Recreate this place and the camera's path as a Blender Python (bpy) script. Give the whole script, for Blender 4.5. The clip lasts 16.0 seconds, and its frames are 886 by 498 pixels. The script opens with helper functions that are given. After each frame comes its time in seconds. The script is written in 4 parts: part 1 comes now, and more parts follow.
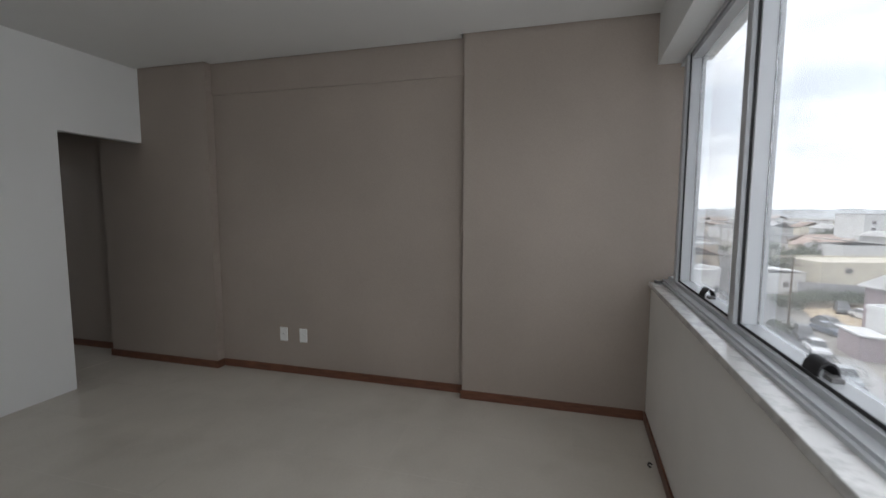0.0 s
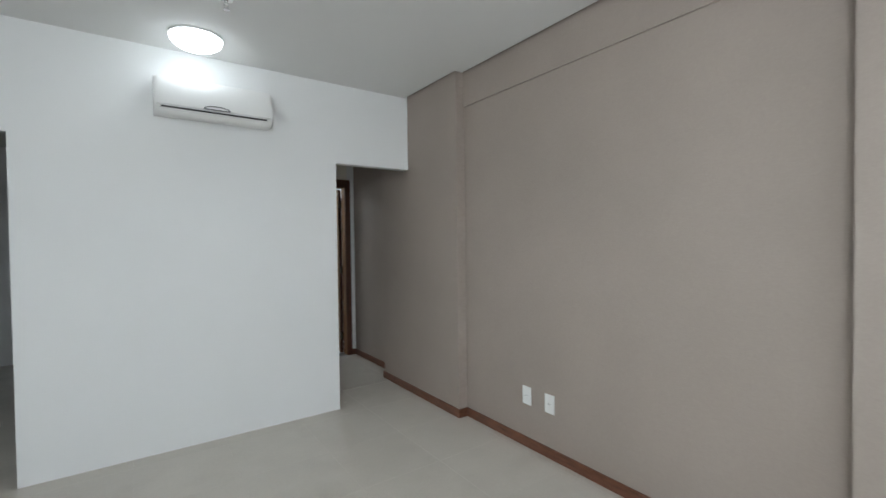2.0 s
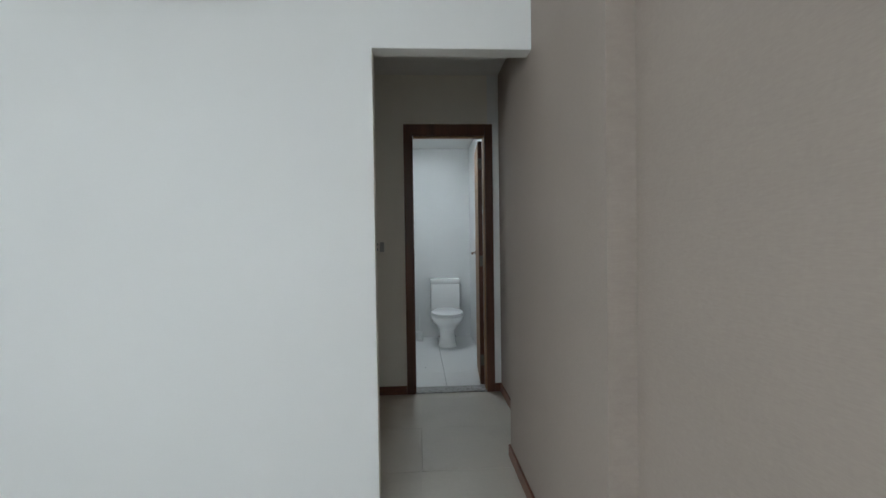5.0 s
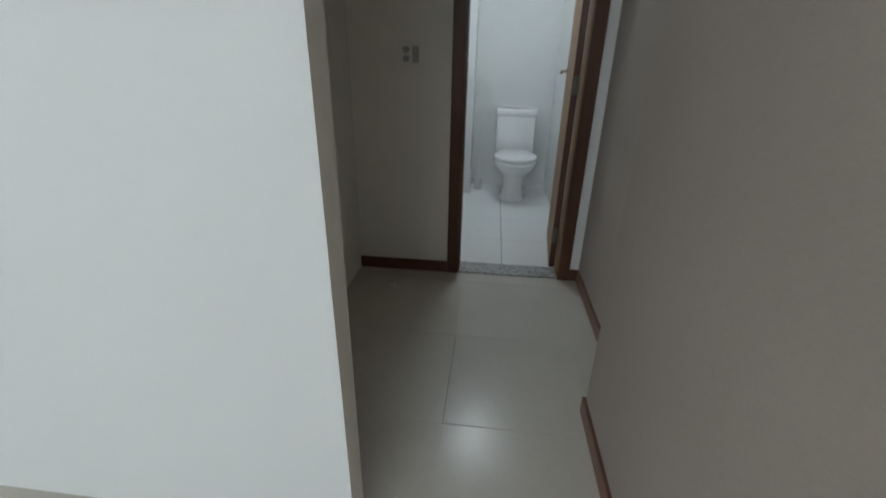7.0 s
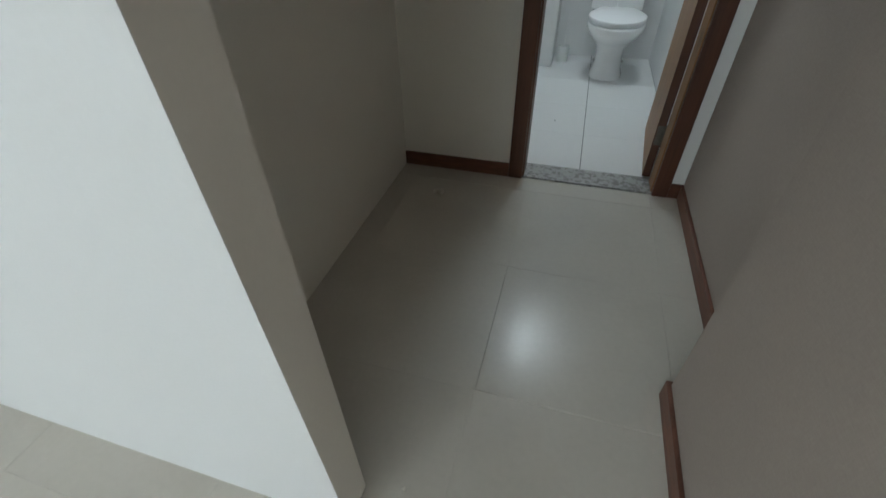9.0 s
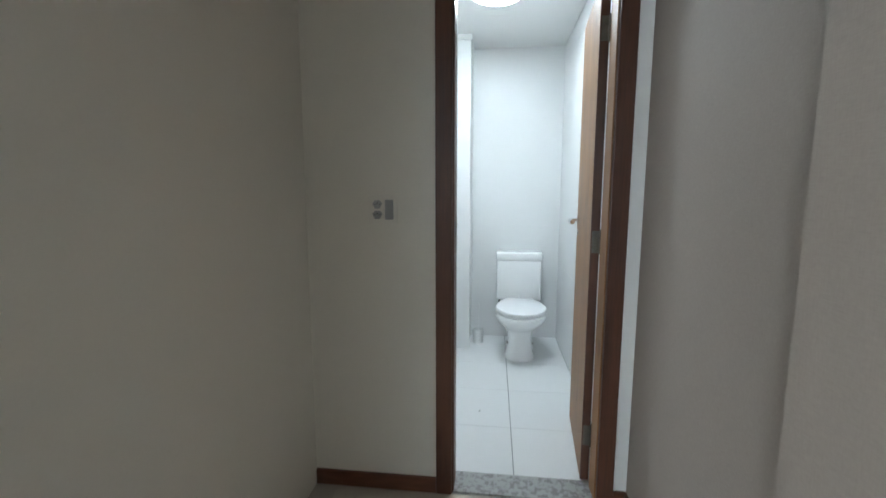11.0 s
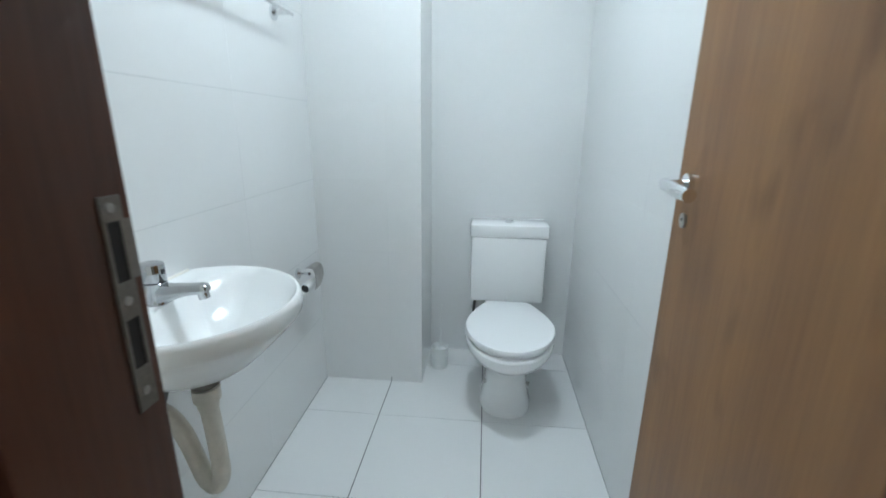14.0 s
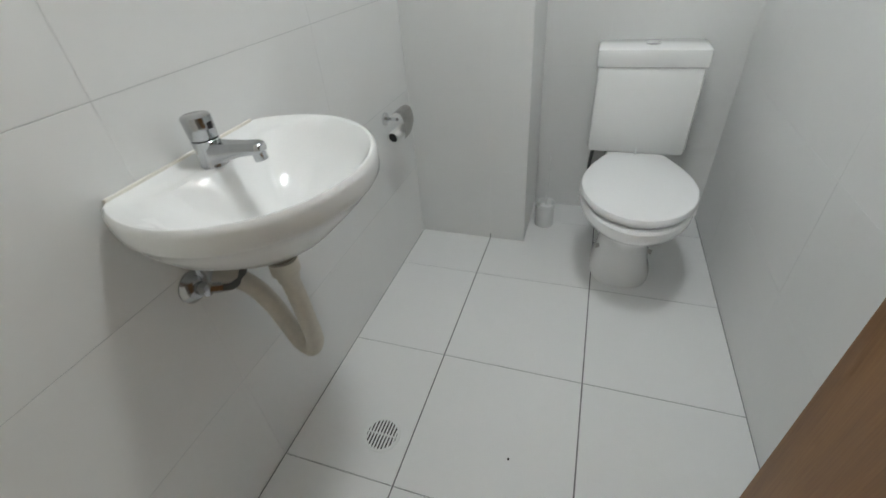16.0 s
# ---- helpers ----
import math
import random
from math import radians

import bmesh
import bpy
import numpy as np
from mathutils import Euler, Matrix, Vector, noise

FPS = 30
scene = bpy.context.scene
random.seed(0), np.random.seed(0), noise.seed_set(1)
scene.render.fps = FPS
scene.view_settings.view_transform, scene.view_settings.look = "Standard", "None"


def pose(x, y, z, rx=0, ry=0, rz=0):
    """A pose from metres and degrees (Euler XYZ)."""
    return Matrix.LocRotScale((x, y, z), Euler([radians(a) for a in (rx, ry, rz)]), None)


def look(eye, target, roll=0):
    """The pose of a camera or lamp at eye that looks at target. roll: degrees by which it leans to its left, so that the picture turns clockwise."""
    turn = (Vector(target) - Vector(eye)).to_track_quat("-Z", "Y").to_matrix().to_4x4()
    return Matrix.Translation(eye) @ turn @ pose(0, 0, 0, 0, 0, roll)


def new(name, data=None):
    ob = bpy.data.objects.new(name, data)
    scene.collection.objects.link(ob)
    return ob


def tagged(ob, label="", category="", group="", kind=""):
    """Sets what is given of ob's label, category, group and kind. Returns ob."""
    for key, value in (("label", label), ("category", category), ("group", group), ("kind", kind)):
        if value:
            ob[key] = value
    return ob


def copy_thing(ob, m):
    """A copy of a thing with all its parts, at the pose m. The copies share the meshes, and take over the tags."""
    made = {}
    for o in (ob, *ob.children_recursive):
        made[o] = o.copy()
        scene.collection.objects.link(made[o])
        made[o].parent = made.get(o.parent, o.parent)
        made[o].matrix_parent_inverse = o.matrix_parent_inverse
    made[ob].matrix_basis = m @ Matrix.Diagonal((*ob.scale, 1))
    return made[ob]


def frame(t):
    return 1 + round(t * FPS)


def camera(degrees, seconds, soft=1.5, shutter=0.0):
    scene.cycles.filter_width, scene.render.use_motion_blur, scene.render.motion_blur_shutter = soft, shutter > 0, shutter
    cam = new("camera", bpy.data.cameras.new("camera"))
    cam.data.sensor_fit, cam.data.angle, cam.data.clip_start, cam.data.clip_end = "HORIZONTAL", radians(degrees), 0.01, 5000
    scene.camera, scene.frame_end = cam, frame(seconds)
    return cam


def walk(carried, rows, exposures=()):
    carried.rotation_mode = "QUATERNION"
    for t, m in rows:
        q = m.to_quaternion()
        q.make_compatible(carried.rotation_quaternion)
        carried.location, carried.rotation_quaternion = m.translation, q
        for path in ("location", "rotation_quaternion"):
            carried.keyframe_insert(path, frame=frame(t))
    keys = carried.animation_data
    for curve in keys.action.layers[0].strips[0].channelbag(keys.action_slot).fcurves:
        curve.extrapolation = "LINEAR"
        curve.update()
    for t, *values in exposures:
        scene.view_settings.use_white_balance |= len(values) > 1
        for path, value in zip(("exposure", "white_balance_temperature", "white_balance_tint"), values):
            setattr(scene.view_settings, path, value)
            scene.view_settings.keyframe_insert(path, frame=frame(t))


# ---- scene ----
cam = camera(91.6, 16.0, shutter=0.4)
PATH = [
    (0, (-3.154, -3.735, 1.462), (-1.233, -3.21, 1.275), 0.2),
    (0.5, (-3.0, -3.635, 1.453), (-1.086, -3.062, 1.378), -0.6),
    (1, (-2.759, -3.638, 1.44), (-1.009, -2.668, 1.413), -0.2),
    (1.5, (-2.404, -3.557, 1.467), (-0.985, -2.148, 1.405), -0.2),
    (2, (-2.039, -3.426, 1.402), (-0.884, -1.793, 1.361), -0.7),
    (2.5, (-1.674, -3.347, 1.353), (-0.848, -1.526, 1.388), -0.4),
    (3, (-1.338, -3.217, 1.297), (-0.818, -1.287, 1.346), -0.0),
    (3.5, (-1.066, -2.93, 1.263), (-0.668, -0.971, 1.311), -0.1),
    (6, (-0.384, -1.228, 1.169), (-0.42, 0.755, 0.907), -0.4),
    (6.5, (-0.388, -0.967, 1.138), (-0.475, 0.973, 0.66), 0.5),
    (7, (-0.392, -0.722, 1.164), (-0.585, 1.097, 0.356), 1.2),
    (7.5, (-0.392, -0.535, 1.104), (-0.721, 1.129, 0.044), -0.1),
    (8, (-0.403, -0.391, 1.084), (-0.763, 1.176, -0.106), 0.2),
    (8.5, (-0.39, -0.309, 1.068), (-0.795, 1.125, -0.265), 0.4),
    (9, (-0.38, -0.257, 1.08), (-0.833, 1.201, -0.211), -1.3),
    (9.5, (-0.365, -0.237, 1.105), (-0.879, 1.446, 0.155), -1.3),
    (10, (-0.393, -0.217, 1.182), (-0.84, 1.625, 0.544), -0.4),
    (12.5, (-0.367, 0.568, 1.27), (-0.38, 2.566, 1.175), -0.1),
    (13, (-0.356, 0.909, 1.267), (-0.352, 2.906, 1.151), -0.0),
    (13.5, (-0.303, 1.212, 1.233), (-0.389, 3.191, 0.957), 0.2),
    (14, (-0.305, 1.420, 1.197), (-0.487, 3.336, 0.653), 0.6),
    (14.5, (-0.349, 1.546, 1.182), (-0.69, 3.378, 0.454), 3.2),
    (15, (-0.358, 1.608, 1.156), (-0.961, 3.219, 0.136), -0.3),
    (15.5, (-0.349, 1.637, 1.133), (-1.003, 3.067, -0.102), -3.9),
    (16, (-0.362, 1.665, 1.136), (-0.933, 3.172, -0.049), -5.0),
]
EXPOSURES = [(0.0, -0.28, 6430, 13), (0.5, -0.50, 6430, 13), (1.0, 0.26, 6300, 13), (1.5, 0.84, 6180, 9), (3.5, 1.06, 6130, 8), (6.0, 1.02, 6100, 6), (8.0, 1.22, 6100, 5),
             (9.0, 1.34, 6100, 4), (9.5, 1.48, 6080, 4), (10.0, 1.70, 6060, 5), (12.5, 2.44, 5740, 5), (13.0, 2.20, 5740, 4), (13.5, 2.06, 5960, 7), (14.0, 1.81, 5880, 4), (14.5, 1.58, 5900, 2),
             (15.0, 1.65, 6480, 9), (15.5, 1.63, 6820, 10), (16.0, 1.53, 6800, 10)]
walk(cam, [(t, look(e, g, r)) for t, e, g, r in PATH], EXPOSURES)

# ---------------------------------------------------------------- light
SKY = 6.0
world = bpy.data.worlds.new("world")
scene.world = world
world.use_nodes = True
wn, wl = world.node_tree.nodes, world.node_tree.links
wn.clear()
w_out = wn.new("ShaderNodeOutputWorld")
w_bg = wn.new("ShaderNodeBackground")
w_sky = wn.new("ShaderNodeTexSky")
w_sky.sky_type = "NISHITA"
w_sky.sun_disc = False
w_sky.sun_elevation, w_sky.sun_rotation = radians(55), radians(20)
w_sky.dust_density = 4.0
w_dim = wn.new("ShaderNodeMixRGB")
w_dim.blend_type = "MULTIPLY"
w_dim.inputs[0].default_value = 1.0
w_dim.inputs[2].default_value = (0.1, 0.1, 0.1, 1)
w_co = wn.new("ShaderNodeTexCoord")
w_map = wn.new("ShaderNodeMapping")
w_map.inputs["Scale"].default_value = (1.6, 1.6, 7.0)
w_noise = wn.new("ShaderNodeTexNoise")
w_noise.inputs["Scale"].default_value = 1.7
w_noise.inputs["Detail"].default_value = 5.0
w_ramp = wn.new("ShaderNodeValToRGB")
w_ramp.color_ramp.elements[0].position, w_ramp.color_ramp.elements[0].color = 0.36, (0.56, 0.60, 0.645, 1)
w_ramp.color_ramp.elements[1].position, w_ramp.color_ramp.elements[1].color = 0.60, (0.92, 0.93, 0.94, 1)
w_mix = wn.new("ShaderNodeMixRGB")
w_mix.inputs[0].default_value = 0.88
w_bg.inputs["Strength"].default_value = SKY
wl.new(w_sky.outputs[0], w_dim.inputs[1])
wl.new(w_co.outputs["Generated"], w_map.inputs[0])
wl.new(w_map.outputs[0], w_noise.inputs["Vector"])
wl.new(w_noise.outputs[0], w_ramp.inputs[0])
wl.new(w_dim.outputs[0], w_mix.inputs[1])
wl.new(w_ramp.outputs[0], w_mix.inputs[2])
wl.new(w_mix.outputs[0], w_bg.inputs["Color"])
wl.new(w_bg.outputs[0], w_out.inputs[0])

sun = new("sun", bpy.data.lights.new("sun", "SUN"))
sun.data.energy, sun.data.angle, sun.data.color = 3.0, radians(15), (1.0, 0.96, 0.9)
sun.matrix_world = look((0, 0, 0), (-0.25, -0.55, -1.0))

# skylight through the stretch of the window band beside the camera
sky_lamp = new("window_skylight", bpy.data.lights.new("window_skylight", "AREA"))
sky_lamp.data.shape, sky_lamp.data.size, sky_lamp.data.size_y = "RECTANGLE", 1.05, 1.25
sky_lamp.data.energy, sky_lamp.data.color = 22.0, (0.95, 0.98, 1.0)
sky_lamp.matrix_world = look((-2.93, -4.22, 1.70), (-2.03, -3.72, 1.68))

ROOM_LAMP, BATH_LAMP = 3.5, 20.0


# ---------------------------------------------------------------- materials
def mat(name, color, rough=0.5, metal=0.0, var=0.06, scale=3.0, fine=90.0, bump=0.05, stretch=(1, 1, 1), coat=0.0, rand=0.0, dark=None):
    """A painted or solid surface: cloudy change of tone at two scales, fine relief, uneven gloss."""
    m = bpy.data.materials.new(name)
    m.use_nodes = True
    n, l = m.node_tree.nodes, m.node_tree.links
    b = n["Principled BSDF"]
    co = n.new("ShaderNodeNewGeometry")
    mp = n.new("ShaderNodeMapping")
    mp.inputs["Scale"].default_value = stretch
    l.new(co.outputs["Position"], mp.inputs[0])
    big, small = n.new("ShaderNodeTexNoise"), n.new("ShaderNodeTexNoise")
    big.inputs["Scale"].default_value, big.inputs["Detail"].default_value = scale, 5.0
    small.inputs["Scale"].default_value, small.inputs["Detail"].default_value = fine, 4.0
    for t in (big, small):
        l.new(mp.outputs[0], t.inputs["Vector"])
    add = n.new("ShaderNodeMath")
    add.operation = "MULTIPLY_ADD"
    add.inputs[1].default_value = 0.45
    l.new(small.outputs[0], add.inputs[0])
    l.new(big.outputs[0], add.inputs[2])
    ramp = n.new("ShaderNodeValToRGB")
    lo = dark or tuple(c * (1 - 2.2 * var) for c in color)
    hi = tuple(min(1.0, c * (1 + 1.2 * var)) for c in color)
    ramp.color_ramp.elements[0].position, ramp.color_ramp.elements[0].color = 0.42 if var > 0.03 else 0.2, (*lo, 1)
    ramp.color_ramp.elements[1].position, ramp.color_ramp.elements[1].color = 1.0, (*hi, 1)
    l.new(add.outputs[0], ramp.inputs[0])
    col = ramp.outputs[0]
    if rand:
        oi = n.new("ShaderNodeObjectInfo")
        mr = n.new("ShaderNodeMapRange")
        mr.inputs["To Min"].default_value, mr.inputs["To Max"].default_value = 1 - rand, 1 + rand
        l.new(oi.outputs["Random"], mr.inputs[0])
        hs = n.new("ShaderNodeHueSaturation")
        l.new(mr.outputs[0], hs.inputs["Value"])
        l.new(col, hs.inputs["Color"])
        col = hs.outputs[0]
    l.new(col, b.inputs["Base Color"])
    rr = n.new("ShaderNodeMapRange")
    rr.inputs["To Min"].default_value, rr.inputs["To Max"].default_value = rough * 0.93, min(1.0, rough * 1.07)
    l.new(big.outputs[0], rr.inputs[0])
    l.new(rr.outputs[0], b.inputs["Roughness"])
    b.inputs["Metallic"].default_value = metal
    b.inputs["Coat Weight"].default_value = coat
    if bump:
        bp = n.new("ShaderNodeBump")
        bp.inputs["Strength"].default_value, bp.inputs["Distance"].default_value = bump, 0.004
        l.new(small.outputs[0], bp.inputs["Height"])
        l.new(bp.outputs[0], b.inputs["Normal"])
    return m


def wallpaper_mat():
    """Beige wall covering with a fine linen weave."""
    m = mat("beige_linen_wall", (0.362, 0.309, 0.268), 0.75, var=0.05, scale=1.3, fine=160, bump=0.0)
    n, l = m.node_tree.nodes, m.node_tree.links
    b = n["Principled BSDF"]
    co = n.new("ShaderNodeTexCoord")
    total = None
    for sc in ((20, 520, 46), (20, 46, 520)):
        mp = n.new("ShaderNodeMapping")
        mp.inputs["Scale"].default_value = sc
        ns = n.new("ShaderNodeTexNoise")
        ns.inputs["Scale"].default_value, ns.inputs["Detail"].default_value = 1.0, 2.0
        l.new(co.outputs["Object"], mp.inputs[0])
        l.new(mp.outputs[0], ns.inputs["Vector"])
        if total is None:
            total = ns.outputs[0]
        else:
            ad = n.new("ShaderNodeMath")
            l.new(total, ad.inputs[0])
            l.new(ns.outputs[0], ad.inputs[1])
            total = ad.outputs[0]
    bp = n.new("ShaderNodeBump")
    bp.inputs["Strength"].default_value, bp.inputs["Distance"].default_value = 0.08, 0.002
    l.new(total, bp.inputs["Height"])
    l.new(bp.outputs[0], b.inputs["Normal"])
    old = b.inputs["Base Color"].links[0].from_socket
    mr = n.new("ShaderNodeMapRange")
    mr.inputs["From Min"].default_value, mr.inputs["From Max"].default_value = 0.6, 1.4
    mr.inputs["To Min"].default_value, mr.inputs["To Max"].default_value = 0.93, 1.07
    l.new(total, mr.inputs[0])
    hs = n.new("ShaderNodeHueSaturation")
    l.new(old, hs.inputs["Color"])
    l.new(mr.outputs[0], hs.inputs["Value"])
    l.new(hs.outputs[0], b.inputs["Base Color"])
    return m


def glow_mat(name, color, strength):
    m = bpy.data.materials.new(name)
    m.use_nodes = True
    b = m.node_tree.nodes["Principled BSDF"]
    b.inputs["Base Color"].default_value = (0.9, 0.9, 0.9, 1)
    b.inputs["Emission Color"].default_value = (*color, 1)
    b.inputs["Emission Strength"].default_value = strength
    return m


def glass_mat():
    m = bpy.data.materials.new("window_glass")
    m.use_nodes = True
    b = m.node_tree.nodes["Principled BSDF"]
    b.inputs["Base Color"].default_value = (0.39, 0.405, 0.41, 1)
    b.inputs["Roughness"].default_value = 0.0
    b.inputs["IOR"].default_value = 1.45
    b.inputs["Transmission Weight"].default_value = 1.0
    return m


WHITE = mat("white_wall_paint", (0.82, 0.83, 0.82), 0.7, var=0.02, scale=1.1, fine=140, bump=0.06)
CEIL = mat("white_ceiling_paint", (0.75, 0.75, 0.735), 0.85, var=0.02, scale=1.0, fine=120, bump=0.05)
BEIGE = wallpaper_mat()
# wall white tinted cream: warm bounce light in the corridor put into the colour
BOUNCEW = mat("bounce_warmed_white_paint", (0.86, 0.83, 0.755), 0.7, var=0.025, scale=1.1, fine=140, bump=0.06)
PARAPET = mat("pale_parapet_paint", (0.82, 0.80, 0.77), 0.7, var=0.03, fine=130, bump=0.08)
DARKVOID = mat("unlit_plaster_edge", (0.30, 0.28, 0.26), 0.9, var=0.1)
PORCELAIN = mat("cream_porcelain_tile", (0.60, 0.565, 0.50), 0.26, var=0.035, scale=2.5, fine=55, bump=0.01, rand=0.015)
GROUT = mat("beige_grout", (0.56, 0.525, 0.465), 0.6, var=0.04)
BGROUT = mat("grey_grout", (0.22, 0.225, 0.225), 0.9, var=0.12)
WGROUT = mat("pale_wall_grout", (0.64, 0.65, 0.65), 0.8, var=0.06)
FGROUT = mat("near_white_wall_grout", (0.765, 0.77, 0.765), 0.8, var=0.05)
BTILE = mat("white_floor_tile", (0.81, 0.815, 0.81), 0.28, scale=0.5, var=0.012, fine=70, bump=0.015, rand=0.01)
WTILE = mat("white_glazed_wall_tile", (0.79, 0.795, 0.79), 0.30, var=0.012, fine=60, bump=0.008, rand=0.006)
WOOD_BASE = mat("red_brown_baseboard_wood", (0.155, 0.062, 0.034), 0.42, var=0.22, scale=9, fine=120, bump=0.08, stretch=(1, 1, 6), dark=(0.085, 0.034, 0.02))
WOOD_FRAME = mat("dark_red_brown_frame_wood", (0.112, 0.041, 0.021), 0.42, var=0.25, scale=14, fine=160, bump=0.1, stretch=(1, 1, 0.07), dark=(0.050, 0.020, 0.012))
WOOD_DOOR = mat("light_brown_veneer", (0.300, 0.157, 0.060), 0.5, var=0.14, scale=16, fine=210, bump=0.06, stretch=(1, 1, 0.05), dark=(0.195, 0.092, 0.037))
def stain(m, scale, lo, hi, tint):
    """Smears of dirt with a shape of their own."""
    n, l = m.node_tree.nodes, m.node_tree.links
    b = n["Principled BSDF"]
    co = n.new("ShaderNodeNewGeometry")
    mp = n.new("ShaderNodeMapping")
    mp.inputs["Scale"].default_value = scale
    ns = n.new("ShaderNodeTexNoise")
    ns.inputs["Scale"].default_value, ns.inputs["Detail"].default_value = 1.0, 2.5
    mr = n.new("ShaderNodeMapRange")
    mr.inputs["From Min"].default_value, mr.inputs["From Max"].default_value = lo, hi
    mx = n.new("ShaderNodeMixRGB")
    mx.blend_type = "MULTIPLY"
    mx.inputs[2].default_value = (*tint, 1)
    l.new(co.outputs["Position"], mp.inputs[0])
    l.new(mp.outputs[0], ns.inputs["Vector"])
    l.new(ns.outputs[0], mr.inputs[0])
    l.new(mr.outputs[0], mx.inputs[0])
    l.new(b.inputs["Base Color"].links[0].from_socket, mx.inputs[1])
    l.new(mx.outputs[0], b.inputs["Base Color"])


stain(WOOD_DOOR, (10, 10, 5.5), 0.60, 0.70, (0.72, 0.70, 0.68))
stain(PORCELAIN, (2.2, 2.2, 1), 0.52, 0.75, (0.90, 0.895, 0.885))
WOOD_DARK = mat("very_dark_door_wood", (0.045, 0.026, 0.02), 0.5, var=0.2, stretch=(1, 1, 0.1), scale=12)
BLACKBASE = mat("blackish_baseboard", (0.035, 0.026, 0.022), 0.5, var=0.2)
CERAMIC = mat("white_glazed_ceramic", (0.90, 0.905, 0.90), 0.10, var=0.008, bump=0.0)
SEATPL = mat("white_seat_plastic", (0.88, 0.885, 0.89), 0.22, var=0.01, bump=0.0)
PLATE = mat("white_plastic_plate", (0.82, 0.83, 0.82), 0.3, var=0.01, bump=0.0)
CREAMPL = mat("cream_plastic_plate", (0.84, 0.81, 0.74), 0.35, var=0.01, bump=0.0)
KEYPL = mat("grey_switch_plastic", (0.40, 0.40, 0.405), 0.35, var=0.02, bump=0.0)
ACPL = mat("off_white_ac_plastic", (0.78, 0.78, 0.76), 0.32, var=0.015, bump=0.0)
GREYPL = mat("grey_plastic", (0.13, 0.13, 0.13), 0.4, var=0.05)
DARKSLOT = mat("dark_slot", (0.015, 0.015, 0.016), 0.6, var=0.2)
BRONZE = mat("dull_worn_metal", (0.19, 0.17, 0.145), 0.5, metal=0.7, var=0.15, scale=25, fine=200, bump=0.05)
STRIKE = mat("worn_pale_metal", (0.25, 0.235, 0.21), 0.5, metal=0.4, var=0.15, scale=25, fine=200, bump=0.05)
CHROME = mat("chrome", (0.78, 0.79, 0.80), 0.10, metal=1.0, var=0.03, bump=0.0)
STEEL = mat("brushed_steel", (0.46, 0.45, 0.43), 0.34, metal=1.0, var=0.12, scale=20, fine=250, bump=0.05)
ALU = mat("grey_white_aluminium_frame", (0.50, 0.52, 0.54), 0.35, var=0.03, fine=150, bump=0.02)
GASKET = mat("black_rubber_gasket", (0.02, 0.02, 0.022), 0.6, var=0.1)
# chrome with a darker base colour that stands in for dark reflections
TAPCHROME = mat("reflection_darkened_chrome", (0.50, 0.51, 0.52), 0.13, metal=1.0, var=0.06, bump=0.0)
PVC = mat("cream_pvc_pipe", (0.70, 0.66, 0.58), 0.4, var=0.06, scale=12, bump=0.03)
CARD = mat("cardboard_tube", (0.55, 0.50, 0.44), 0.9, var=0.1, scale=30)
GLASS = glass_mat()


def granite_mat(name, base, dark, scale):
    m = mat(name, base, 0.22, var=0.05, bump=0.0)
    n, l = m.node_tree.nodes, m.node_tree.links
    b = n["Principled BSDF"]
    co = n.new("ShaderNodeTexCoord")
    v = n.new("ShaderNodeTexNoise")
    v.inputs["Scale"].default_value, v.inputs["Detail"].default_value = scale, 6.0
    r = n.new("ShaderNodeValToRGB")
    e = r.color_ramp.elements
    e[0].position, e[0].color = 0.40, (*dark, 1)
    e[1].position, e[1].color = 0.52, (*base, 1)
    l.new(co.outputs["Object"], v.inputs["Vector"])
    l.new(v.outputs[0], r.inputs[0])
    l.new(r.outputs[0], b.inputs["Base Color"])
    return m


def haze_film(m, amount):
    """A translucent film added to a pane: its scattered daylight imitates haze over the town."""
    n, l = m.node_tree.nodes, m.node_tree.links
    out, b = n["Material Output"], n["Principled BSDF"]
    tr, mx = n.new("ShaderNodeBsdfTranslucent"), n.new("ShaderNodeMixShader")
    tr.inputs["Color"].default_value = (0.80, 0.82, 0.84, 1)
    mx.inputs[0].default_value = amount
    l.new(b.outputs[0], mx.inputs[1])
    l.new(tr.outputs[0], mx.inputs[2])
    l.new(mx.outputs[0], out.inputs["Surface"])


haze_film(GLASS, 0.035)
GRANITE = granite_mat("grey_white_granite", (0.44, 0.435, 0.42), (0.27, 0.26, 0.25), 55)
SILLSTONE = granite_mat("white_veined_sill_stone", (0.66, 0.66, 0.645), (0.50, 0.50, 0.49), 17)
SILLSTONE.node_tree.nodes["Principled BSDF"].inputs["Coat Weight"].default_value = 0.5


# ---------------------------------------------------------------- mesh helpers
def box(bm, x0, x1, y0, y1, z0, z1, bevel=0.0):
    vs = [bm.verts.new((x, y, z)) for x in (x0, x1) for y in (y0, y1) for z in (z0, z1)]
    fs = [bm.faces.new([vs[i] for i in q]) for q in ((0, 1, 3, 2), (4, 6, 7, 5), (0, 4, 5, 1), (2, 3, 7, 6), (0, 2, 6, 4), (1, 5, 7, 3))]
    if bevel:
        es = list({e for f in fs for e in f.edges})
        bmesh.ops.bevel(bm, geom=es, offset=bevel, segments=2, affect="EDGES", profile=0.5)
    return bm


def bx(*a, bevel=0.0):
    return box(bmesh.new(), *a, bevel=bevel)


def boxes(*many):
    bm = bmesh.new()
    for a in many:
        box(bm, *a)
    return bm


